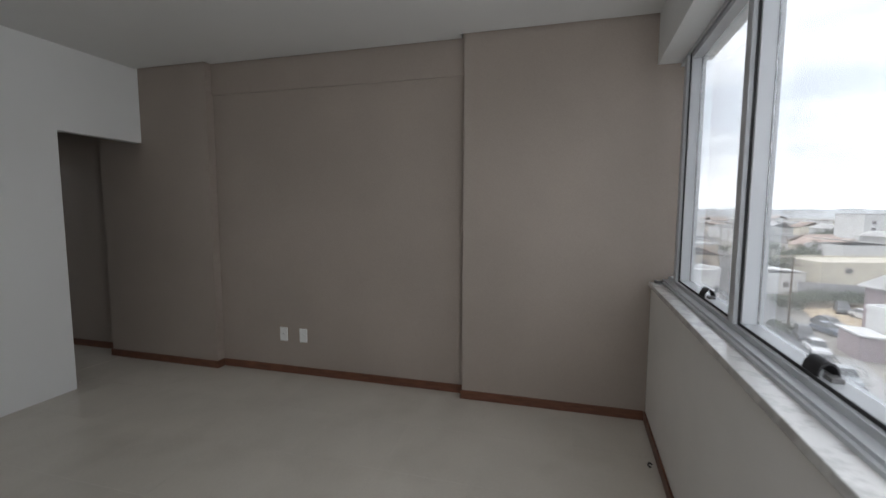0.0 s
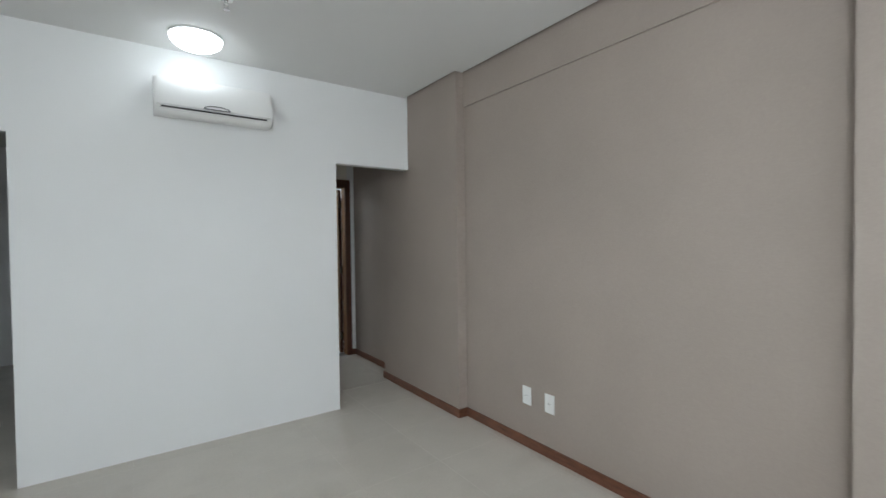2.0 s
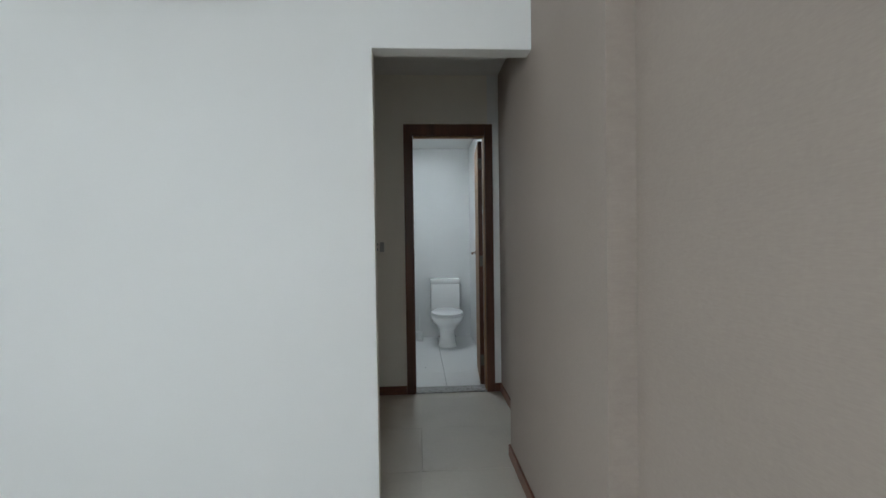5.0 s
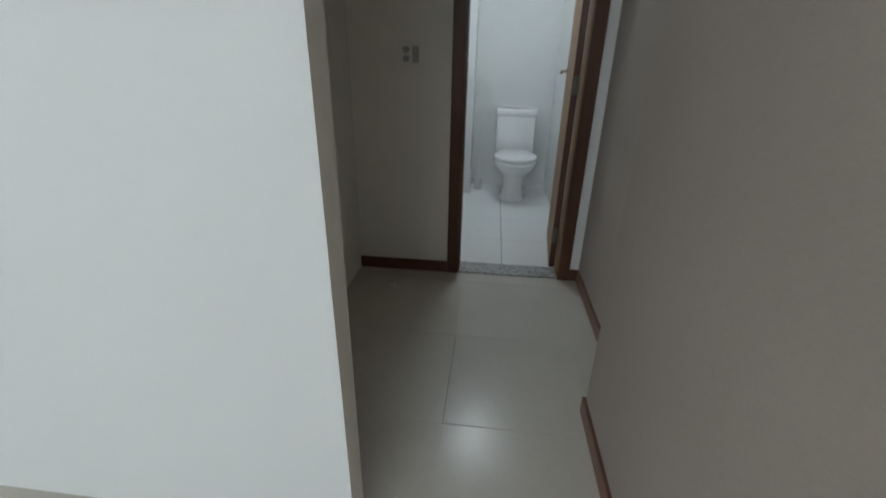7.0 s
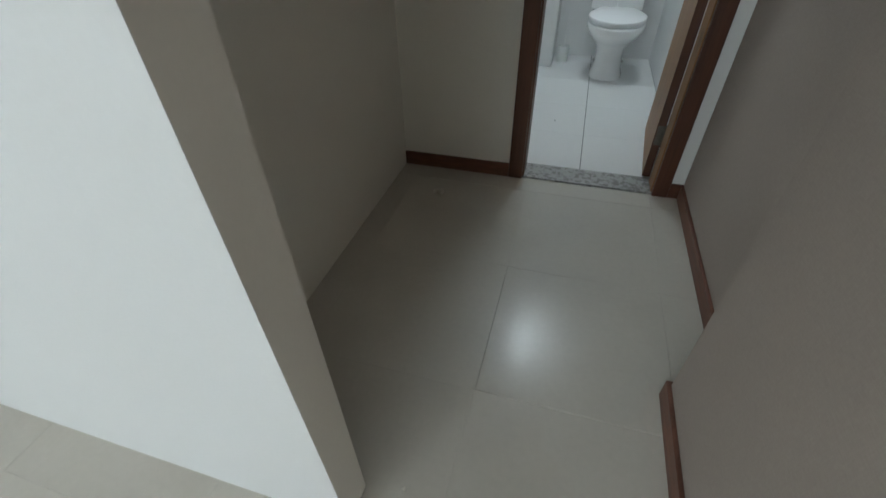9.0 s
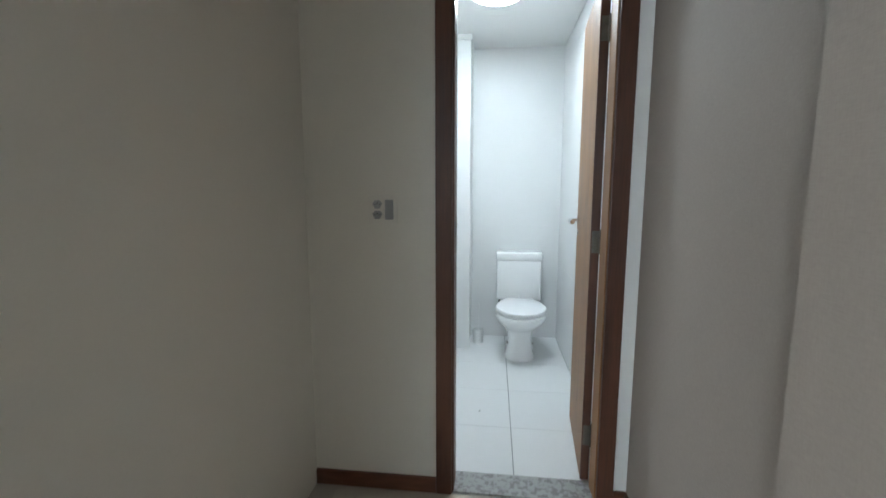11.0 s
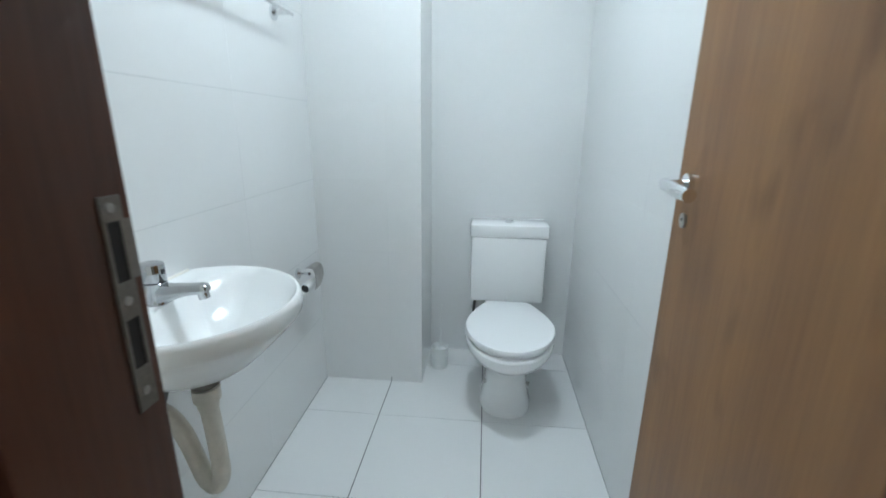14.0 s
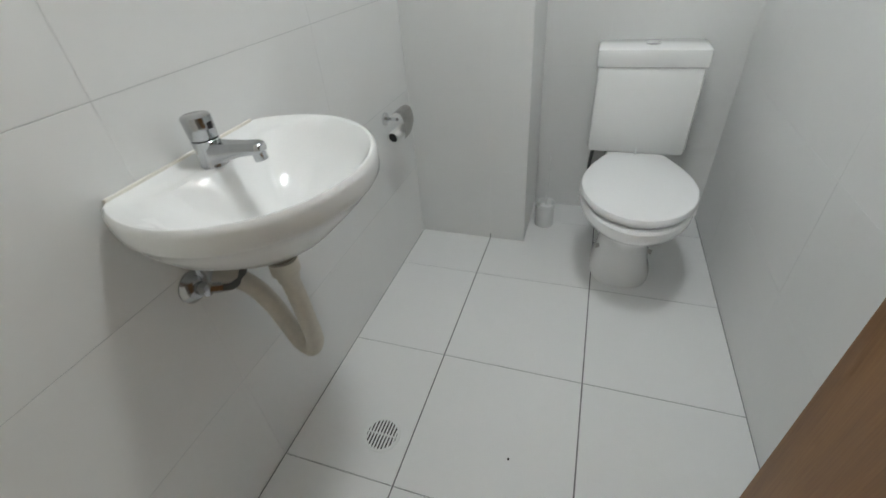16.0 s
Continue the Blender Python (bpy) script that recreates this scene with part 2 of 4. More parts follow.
def loft(bm, rings, cap0=True, cap1=True):
    """Skins closed rings of points of equal count."""
    vr = [[bm.verts.new(p) for p in r] for r in rings]
    k = len(vr[0])
    for a, b in zip(vr, vr[1:]):
        for i in range(k):
            bm.faces.new((a[i], a[(i + 1) % k], b[(i + 1) % k], b[i]))
    if cap0:
        bm.faces.new(vr[0][::-1])
    if cap1:
        bm.faces.new(vr[-1])
    return bm


def circle(c, r, axis="z", n=24, ry=None):
    ry = r if ry is None else ry
    out = []
    for i in range(n):
        a = 2 * math.pi * i / n
        u, v = r * math.cos(a), ry * math.sin(a)
        out.append({"z": (c[0] + u, c[1] + v, c[2]), "y": (c[0] + u, c[1], c[2] + v), "x": (c[0], c[1] + u, c[2] + v)}[axis])
    return out


def rod(bm, p, q, r, n=16, r2=None):
    p, q = Vector(p), Vector(q)
    d = (q - p).normalized()
    u = d.orthogonal().normalized()
    v = d.cross(u)
    ring = lambda c, rr: [c + rr * (math.cos(2 * math.pi * i / n) * u + math.sin(2 * math.pi * i / n) * v) for i in range(n)]
    return loft(bm, [ring(p, r), ring(q, r if r2 is None else r2)])


def tube(bm, pts, r, n=14, sub=8, ripple=0.0):
    """A pipe along a smooth line through pts."""
    pts = [Vector(p) for p in pts]
    P = [2 * pts[0] - pts[1]] + pts + [2 * pts[-1] - pts[-2]]
    line = []
    for i in range(1, len(P) - 2):
        for k in range(sub):
            t = k / sub
            a, b, c, d = P[i - 1], P[i], P[i + 1], P[i + 2]
            line.append(0.5 * (2 * b + (c - a) * t + (2 * a - 5 * b + 4 * c - d) * t * t + (3 * b - a - 3 * c + d) * t ** 3))
    line.append(pts[-1])
    rings, u = [], None
    for i, c in enumerate(line):
        d = (line[min(i + 1, len(line) - 1)] - line[max(i - 1, 0)]).normalized()
        u = d.orthogonal().normalized() if u is None else (u - u.dot(d) * d).normalized()
        v = d.cross(u)
        rr = r * (1 + (ripple if i % 2 else -ripple))
        rings.append([c + rr * (math.cos(2 * math.pi * k / n) * u + math.sin(2 * math.pi * k / n) * v) for k in range(n)])
    return loft(bm, rings)


def link(name, bm, material, smooth=False):
    bmesh.ops.recalc_face_normals(bm, faces=bm.faces)
    me = bpy.data.meshes.new(name)
    bm.to_mesh(me)
    bm.free()
    me.materials.append(material)
    if smooth:
        me.polygons.foreach_set("use_smooth", [True] * len(me.polygons))
        me.set_sharp_from_angle(angle=radians(40))
    return new(name, me)


def part(name, bm, material, parent, label="", smooth=False):
    ob = link(name, bm, material, smooth)
    ob.parent = parent
    ob.matrix_parent_inverse = parent.matrix_world.inverted()
    if label:
        ob["label"] = label
    return ob


def thing(name, label, category, at=(0, 0, 0), group="", kind=""):
    ob = new(name)
    ob.location = at
    ob.matrix_world = Matrix.Translation(at)
    ob.empty_display_size = 0.1
    return tagged(ob, label, category, group, kind)


def structure(name, bm, material, label, category, smooth=False):
    return tagged(link(name, bm, material, smooth), label, category, kind="structure")


def piece(name, me, parent, m=None):
    ob = new(name, me)
    ob.parent = parent
    if m is not None:
        ob.matrix_basis = m
    return ob


# ---------------------------------------------------------------- plan
XL, YW = -3.615, -4.335          # side wall and window wall of the room
ZC, ZE, ZB = 2.70, 2.54, 2.385  # ceilings: room, entry and corridor, bathroom
XP, XO = -2.637, -0.69          # ends of the partition
YD = 1.575                      # corridor face of the bathroom door wall
BX0, BX1, BY0, BY1 = -1.045, 0.152, 1.705, 3.588
SX, SY = -0.573, 3.235          # pipe shaft corner
HEAD = 2.05
EDGE = 0.012                    # baseboard thickness

floor = structure("floor", boxes((XL - 0.2, 0.45, -4.75, YD, -0.25, -0.0008), (XL - 0.2, BX0 - 0.12, YD, 4.2, -0.25, -0.0008)), GROUT, "cream polished porcelain tile floor with thin joints", "floor")
wall_east = structure("wall_east", boxes(
    (-0.010, 0.40, -4.57, -3.03, 0, 3.0), (0.082, 0.40, -3.03, -0.740, 0, 2.445), (0.069, 0.40, -3.03, -0.740, 2.445, 3.0),
    (0.0, 0.40, -0.740, 0.515, 0, 3.0), (0.152, 0.40, 0.515, YD + 0.13, 0, 3.0)), BEIGE,
    "beige linen-textured wall with two shallow pilasters and a recess", "wall")
wall_partition = structure("wall_partition", boxes((XP, XO - 0.003, 0, 0.082, 0, HEAD), (XO - 0.003, XO, 0, 0.0012, 0, HEAD), (XL, 0.0, 0, 0.082, HEAD, 3.0)), WHITE,
    "white painted partition wall with two doorway openings", "wall")
# thin skin on the same partition, its cream tint painting warm bounce light
wall_partition_back = structure("wall_partition_back", boxes((XO - 0.003, XO, 0.0012, 0.085, 0, HEAD), (-1.13, XO - 0.003, 0.082, 0.085, 0, HEAD), (-1.13, 0.0, 0.082, 0.085, HEAD, 3.0)), BOUNCEW,
    "end and back of the white partition, tinted cream for bounce light", "wall")
wall_west = structure("wall_west", boxes((XL - 0.2, XL, -4.75, 4.2, 0, 3.0)), WHITE, "white painted side wall", "wall")
wall_corridor = structure("wall_corridor", boxes((-1.25, -1.13, 0.085, YD, 0, 3.0)), BOUNCEW, "plain corridor wall, tinted cream for bounce light", "wall")
wall_door = structure("wall_door", boxes((-1.13, -0.585, YD, 1.668, 0, 3.0), (-0.585, 0.062, YD, 1.668, 2.09, 3.0)), BOUNCEW,
    "white wall round the bathroom door, tinted cream for bounce light", "wall")
# same wall as wall_door, left plain white where window light reaches it
wall_door_side = structure("wall_door_side", bx(0.062, 0.152, YD, 1.668, 0, 3.0), WHITE, "narrow white painted wall strip beside the door", "wall")
wall_entry_end = structure("wall_entry_end", boxes((XL, -1.25, 3.6, 3.72, 0, 3.0), (-1.25, -1.165, YD, 3.72, 0, 3.0)), WHITE, "white painted end wall of the entry", "wall")
wall_window = structure("wall_window", boxes((XL, -0.010, -4.50, YW, 0, 0.945), (XL, -0.010, -4.62, -4.50, 0, 0.945)), PARAPET, "pale painted parapet wall under the window", "wall")
soffit = structure("soffit", boxes((XL, -0.010, -4.62, -4.311, 2.391, 3.0)), WHITE, "white lintel box above the window", "trim")

# the main ceiling stops short of the beige wall and leaves a shadow gap along its outline
GAP = 0.028
cb = bmesh.new()
outline = [(XL, -4.311), (-0.010 - GAP, -4.311), (-0.010 - GAP, -3.03 + GAP), (0.069 - GAP, -3.03 + GAP), (0.069 - GAP, -0.740 - GAP), (-GAP, -0.740 - GAP), (-GAP, 0.0), (XL, 0.0)]
lo_v = [cb.verts.new((x, y, ZC)) for x, y in outline]
hi_v = [cb.verts.new((x, y, ZC + 0.03)) for x, y in outline]
cb.faces.new(lo_v)
cb.faces.new(hi_v[::-1])
for i in range(len(outline)):
    j = (i + 1) % len(outline)
    cb.faces.new((lo_v[i], hi_v[i], hi_v[j], lo_v[j]))
structure("ceiling", cb, CEIL, "flat white plaster ceiling with a shadow gap", "ceiling")
structure("ceiling_slab", bx(XL - 0.2, 0.45, -4.75, 4.2, 3.0, 3.15), DARKVOID, "concrete slab above the ceilings", "ceiling")
structure("ceiling_corridor", boxes((-1.13, 0.152, 0.085, YD, ZE, ZE + 0.03), (XL, -1.25, 0.085, 3.6, ZE, ZE + 0.03)), CEIL, "white plaster ceiling of corridor and entry", "ceiling")
structure("ceiling_bathroom", boxes((BX0 + 0.006, BX1 - 0.006, 1.668, SY - 0.008, ZB, ZB + 0.03), (SX + 0.008, BX1 - 0.006, SY - 0.008, BY1 - 0.006, ZB, ZB + 0.03)), CEIL, "white plaster bathroom ceiling with a shadow gap", "ceiling")

# bathroom shell behind its tiles
bath_walls = {
    "wall_bath_west": structure("wall_bath_west", bx(-1.165, BX0 - 0.0007, 1.668, 3.72, 0, 3.0), WGROUT, "white glazed tile wall with faint joints", "wall"),
    "wall_bath_east": structure("wall_bath_east", bx(BX1 + 0.0006, 0.40, 1.668, 3.72, 0, 3.0), FGROUT, "white glazed tile wall beside the toilet", "wall"),
    "wall_bath_back": structure("wall_bath_back", bx(SX - 0.02, BX1 + 0.0015, BY1 + 0.0006, 3.72, 0, 3.0), FGROUT, "white glazed tile wall behind the toilet", "wall"),
    "wall_shaft": structure("wall_shaft", bx(BX0 - 0.0015, SX - 0.0006, SY + 0.0006, 3.72, 0, 3.0), FGROUT, "white tiled pipe shaft projecting into the bathroom", "wall"),
}
# added proud strip that imitates the shadow gap band above the shaft tiles
structure("trim", bx(BX0 + 0.002, SX + 0.010, SY - 0.012, SY - 0.001, 2.345, ZB - 0.002, bevel=0.002), CEIL, "white strip standing in for the shadow gap along the shaft top", "trim")
bath_floor = structure("floor_bathroom", bx(BX0 - 0.1, BX1 + 0.1, 1.69, 3.72, -0.25, 0.0032), BGROUT, "white square tile bathroom floor with grey joints", "floor")


# ---------------------------------------------------------------- baseboards
def baseboard(x0, x1, y0, y1, material=WOOD_BASE, label="red-brown wooden baseboard along the wall"):
    bm = bx(x0, x1, y0, y1, 0.0, 0.068, bevel=0.0025)
    structure("baseboard", bm, material, label, "baseboard")


baseboard(-0.010 - EDGE, -0.010, YW + EDGE, -3.03 + EDGE)
baseboard(-0.010, 0.082 - EDGE, -3.03, -3.03 + EDGE)
baseboard(0.082 - EDGE, 0.082, -3.03 + EDGE, -0.740 - EDGE)
baseboard(0.0, 0.082, -0.740 - EDGE, -0.740)
baseboard(-EDGE, 0.0, -0.740 - EDGE, 0.515 + EDGE)
baseboard(0.0, 0.152, 0.515, 0.515 + EDGE)
baseboard(0.152 - EDGE, 0.152, 0.515 + EDGE, YD - EDGE)
baseboard(0.100, 0.152, YD - EDGE, YD)
baseboard(-1.13, -0.610, YD - EDGE, YD)
baseboard(XL, -0.010 - EDGE, YW, YW + EDGE, WOOD_BASE, "red-brown wooden baseboard under the window")
baseboard(XL, XL + EDGE, 0.085, 3.6, BLACKBASE, "blackish wooden baseboard in the entry")


# ---------------------------------------------------------------- bathroom door
def bathroom_door():
    fr = tagged(link("door_1", boxes(
        (-0.585, -0.537, 1.575, 1.678, 0.0, 2.09), (0.036, 0.062, 1.575, 1.679, 0.0, 2.09), (-0.533, 0.036, 1.575, 1.675, 2.058, 2.09)), WOOD_FRAME),
        "dark red-brown wooden door frame with an open veneer door", "door", kind="structure")
    for nm, b in (("trim", (-0.609, -0.545, 1.560, 1.574, 0.0, 2.15)), ("trim", (0.036, 0.099, 1.560, 1.574, 0.0, 2.15)), ("trim", (-0.545, 0.036, 1.560, 1.574, 2.062, 2.15))):
        part(nm, bx(*b, bevel=0.003), WOOD_FRAME, fr, "dark red-brown wooden casing")
    # side strip covers the jamb face; its lighter brown paints the bathroom light
    for b in ((0.030, 0.036, 1.578, 1.672, 0.012, 2.058), (-0.533, 0.030, 1.585, 1.640, 2.050, 2.058)):
        part("door_stop", bx(*b, bevel=0.002), WOOD_DOOR, fr, "wooden rebate strip, lighter brown for the bathroom light")
    leaf = part("door_leaf", bx(-0.035, 0.0, 0.0, 0.535, 0.014, 2.045, bevel=0.002), WOOD_DOOR, fr, "light brown veneered door leaf standing open")
    part("edge_strip", bx(-0.0345, -0.0005, -0.004, 0.0, 0.014, 2.045), WOOD_FRAME, leaf, "dark hinge-side edge")
    for z in (0.22, 1.05, 1.86):
        hb = bx(-0.030, -0.004, -0.0065, -0.004, z - 0.045, z + 0.045, bevel=0.001)
        rod(hb, (0.002, -0.006, z - 0.05), (0.002, -0.006, z + 0.05), 0.006, 12)
        part("hinge", hb, BRONZE, leaf, "steel butt hinge", smooth=True)
    hd = bmesh.new()
    hy, hz = 0.478, 1.108
    rod(hd, (-0.035, hy, hz), (-0.043, hy, hz), 0.019, 24)
    rod(hd, (-0.040, hy, hz), (-0.075, hy, hz), 0.008, 16)
    tube(hd, [(-0.073, hy + 0.006, hz), (-0.078, hy - 0.02, hz), (-0.078, hy - 0.07, hz - 0.002), (-0.074, hy - 0.115, hz - 0.004)], 0.0105, 14)
    part("door_handle", hd, CHROME, leaf, "chrome lever handle", smooth=True)
    es = bmesh.new()
    rod(es, (-0.035, hy, hz - 0.062), (-0.039, hy, hz - 0.062), 0.013, 24)
    part("escutcheon", es, STEEL, leaf, "round steel keyhole rose", smooth=True)
    kh = bmesh.new()
    rod(kh, (-0.0387, hy, hz - 0.060), (-0.0396, hy, hz - 0.060), 0.003, 12)
    part("keyhole", kh, DARKSLOT, leaf)
    leaf.matrix_basis = pose(0.035, 1.708, 0, 0, 0, -4.8)
    a, b = -0.537, -0.5355
    pl = bmesh.new()
    for lo, hi in ((1.004, 1.036), (1.072, 1.098), (1.138, 1.154)):
        box(pl, a, b, 1.655, 1.668, lo, hi)
    box(pl, a, b, 1.668, 1.671, 1.004, 1.098)
    box(pl, a, b, 1.668, 1.6765, 1.098, 1.138)
    box(pl, a, b, 1.668, 1.671, 1.138, 1.154)
    for lo, hi in ((1.036, 1.072), (1.098, 1.138)):
        box(pl, a, b, 1.655, 1.6575, lo, hi)
    sp = part("strike_plate", pl, STRIKE, fr, "worn pale metal strike plate")
    for lo, hi in ((1.036, 1.072), (1.098, 1.138)):
        part("slot", bx(-0.5372, -0.5362, 1.6575, 1.668, lo, hi), DARKSLOT, sp, "dark latch hole")
    for z in (1.018, 1.085, 1.147):
        sc = bmesh.new()
        rod(sc, (b - 0.0004, 1.662, z), (b + 0.0008, 1.662, z), 0.0032, 12)
        part("screw", sc, STEEL, sp, smooth=True)


bathroom_door()
structure("threshold", bx(-0.541, 0.036, 1.572, 1.706, -0.002, 0.010, bevel=0.002), GRANITE, "speckled grey granite threshold under the bathroom door", "threshold")


def entry_door():
    fr = tagged(link("door_2", boxes((XL + 0.002, XL + 0.04, 2.94, 3.02, 0, 2.08), (XL + 0.002, XL + 0.04, 3.02, 3.6, 2.03, 2.08)), WOOD_DARK), "very dark wooden entry door with steel handle", "door", kind="structure")
    leaf = part("door_leaf", bx(XL + 0.006, XL + 0.04, 3.025, 3.595, 0.01, 2.025, bevel=0.002), WOOD_DARK, fr)
    hd = bmesh.new()
    rod(hd, (XL + 0.04, 3.11, 1.0), (XL + 0.095, 3.11, 1.0), 0.009)
    tube(hd, [(XL + 0.093, 3.105, 1.0), (XL + 0.095, 3.17, 1.0), (XL + 0.093, 3.23, 0.998)], 0.011)
    box(hd, XL + 0.04, XL + 0.046, 3.085, 3.135, 0.93, 1.05)
    part("door_handle", hd, STEEL, leaf, "steel lever handle on a plate", smooth=True)


entry_door()


# ---------------------------------------------------------------- window
def window():
    zb, zt, y0, y1 = 0.975, 2.391, -4.53, -4.446
    w = tagged(link("window_1", boxes((XL, -0.012, y0, y1 + 0.010, zb, zb + 0.044), (XL, -0.012, y0, y1, zt - 0.025, zt)), ALU), "white aluminium window band with tilting sashes", "window", kind="structure")
    posts = [-0.21, -1.24, -2.32, -3.40]
    for x in posts:
        part("mullion", bx(x - 0.03, x + 0.03, y0 - 0.01, y1 + 0.012, zb + 0.044, zt - 0.025, bevel=0.003), ALU, w, "white aluminium mullion")
    part("window_glass", bx(-0.178, -0.014, -4.508, -4.502, zb + 0.044, zt - 0.026), GLASS, w).visible_shadow = False
    for a, b in zip(posts, posts[1:]):
        hi, lo = a - 0.032, b + 0.032
        if hi - lo < 0.2:
            continue
        z0, z1 = zb + 0.046, zt - 0.028
        sash = part("sash", boxes((hi - 0.036, hi - 0.004, y0 + 0.004, y1 - 0.006, z0 + 0.004, z1 - 0.004), (lo + 0.004, lo + 0.036, y0 + 0.004, y1 - 0.006, z0 + 0.004, z1 - 0.004),
            (lo + 0.036, hi - 0.036, y0 + 0.004, y1 - 0.006, z0 + 0.004, z0 + 0.010), (lo + 0.036, hi - 0.036, y0 + 0.004, y1 - 0.006, z1 - 0.03, z1 - 0.004)), ALU, w, "white aluminium sash")
        part("gasket", boxes((hi - 0.022, hi, y1 - 0.02, y1 - 0.003, z0 + 0.008, z1), (lo, lo + 0.022, y1 - 0.02, y1 - 0.003, z0 + 0.008, z1), (lo, hi, y1 - 0.02, y1 - 0.003, z0 - 0.001, z0 + 0.008),
            (hi - 0.0375, hi - 0.036, -4.512, -4.502, z0 + 0.010, z1 - 0.03)), GASKET, sash, "black rubber gasket")
        pane = part("pane", bx(lo + 0.037, hi - 0.038, -4.510, -4.504, z0 + 0.011, z1 - 0.031), GLASS, sash)
        pane.visible_shadow = False
        hx = (hi + lo) / 2 - 0.03
        hb = bmesh.new()
        arch = [(0.026 * math.cos(a), 0.040 * math.sin(a)) for a in [math.pi * i / 14 for i in range(15)]]
        ring = arch + [(u * 0.84, v * 0.86) for u, v in arch[::-1]]
        loft(hb, [[(x, y1 - 0.030 + u, z0 + 0.010 + v) for u, v in ring] for x in (hx - 0.045, hx + 0.035)])
        part("latch_handle", hb, GASKET, sash, "black arched latch handle", smooth=True)
        part("latch_strap", bx(hx - 0.085, hx - 0.045, y1 - 0.046, y1 - 0.016, z0 + 0.009, z0 + 0.022, bevel=0.003), GREYPL, sash, "grey latch base")
    part("track", boxes((XL, -0.012, -4.436, -4.404, 0.9755, 0.998), (XL, -0.012, -4.404, -4.392, 0.9755, 0.987)), ALU, w, "stepped aluminium bottom track")
    part("window_sill", bx(XL, -0.012, -4.56, -4.318, 0.945, 0.975, bevel=0.003), SILLSTONE, w, "white veined stone sill")


window()
# the window wall stands two degrees out of square with the room
SKEW = Matrix.Translation((0, YW, 0)) @ Matrix.Rotation(radians(-2.0), 4, "Z") @ Matrix.Translation((0, -YW, 0))
for ob in [o for o in scene.objects if o.parent is None and (o.name.startswith(("wall_window", "soffit", "window_1")) or o.get("label", "").startswith("red-brown wooden baseboard under"))]:
    ob.matrix_world = SKEW @ ob.matrix_world

# ---------------------------------------------------------------- room things
def air_conditioner():
    t = thing("air_conditioner", "off-white split air conditioner mounted on the white wall", "air conditioner", (-1.587, 0, 2.2))
    prof = [(0.0, 2.246), (-0.06, 2.236), (-0.125, 2.231), (-0.158, 2.236), (-0.178, 2.258), (-0.185, 2.285), (-0.188, 2.34), (-0.182, 2.42), (-0.160, 2.462), (-0.12, 2.473), (0.0, 2.473)]
    bm = bmesh.new()
    loft(bm, [[(x, y, z) for y, z in prof] for x in (-1.940, -1.935, -1.239, -1.234)])
    body = part("body", bm, ACPL, t, "off-white rounded casing", smooth=True)
    bm = bmesh.new()
    fp = [(-0.1845, 2.282), (-0.1935, 2.285), (-0.1975, 2.34), (-0.1905, 2.42), (-0.168, 2.468), (-0.1640, 2.463), (-0.1850, 2.42), (-0.1905, 2.34)]
    loft(bm, [[(x, y, z) for y, z in fp] for x in (-1.925, -1.249)])
    part("front_panel", bm, ACPL, t, "smooth front panel", smooth=True)
    part("air_slot", bx(-1.905, -1.269, -0.1885, -0.176, 2.266, 2.275), DARKSLOT, t, "dark air outlet slot")
    bm = bmesh.new()
    loft(bm, [[(x, y, z) for y, z in [(-0.183, 2.262), (-0.187, 2.258), (-0.176, 2.240), (-0.160, 2.228), (-0.150, 2.226), (-0.152, 2.233), (-0.170, 2.244)]] for x in (-1.900, -1.274)])
    part("louver", bm, ACPL, t, "closed outlet flap", smooth=True)
    bm = bmesh.new()
    arc = [(0.082 * math.cos(a), 0.024 * math.sin(a)) for a in [math.pi * i / 12 for i in range(13)]]
    ring = arc + [(u * 0.90, v * 0.72) for u, v in arc[::-1]]
    loft(bm, [[(-1.587 + u, y, 2.288 + v) for u, v in ring] for y in (-0.193, -0.1990)])
    part("display", bm, GREYPL, t, "thin grey display arc", smooth=True)
    part("display_bar", bx(-1.662, -1.512, -0.1995, -0.190, 2.2845, 2.2905, bevel=0.001), GREYPL, t, "grey bar under the display arc")


air_conditioner()


def dome_lamp(name, x, y, z, r, skirt, drop, strength, label, tint=(0.93, 0.98, 1.0)):
    t = thing(name, label, "ceiling lamp", (x, y, z))
    bm = bmesh.new()
    loft(bm, [circle((x, y, z), r * 1.01, n=40), circle((x, y, z - skirt), r * 1.03, n=40), circle((x, y, z - skirt), r * 0.99, n=40)])
    part("base", bm, PLATE, t, "white metal base ring", smooth=True)
    bm = bmesh.new()
    loft(bm, [circle((x, y, z - skirt - drop * math.sin(a)), r * 0.98 * math.cos(a), n=40) for a in [math.pi / 2 * i / 9 for i in range(9)]])
    part("shade", bm, glow_mat(name + "_glow", tint, strength), t, "glowing frosted glass dome", smooth=True)


dome_lamp("ceiling_lamp", -1.712, -0.300, ZC, 0.152, 0.012, 0.072, ROOM_LAMP, "lit white glass dome lamp on the ceiling")
dome_lamp("ceiling_lamp", -0.385, 2.50, ZB, 0.142, 0.050, 0.026, BATH_LAMP, "lit white glass dome lamp on the bathroom ceiling", (0.905, 0.98, 1.025))


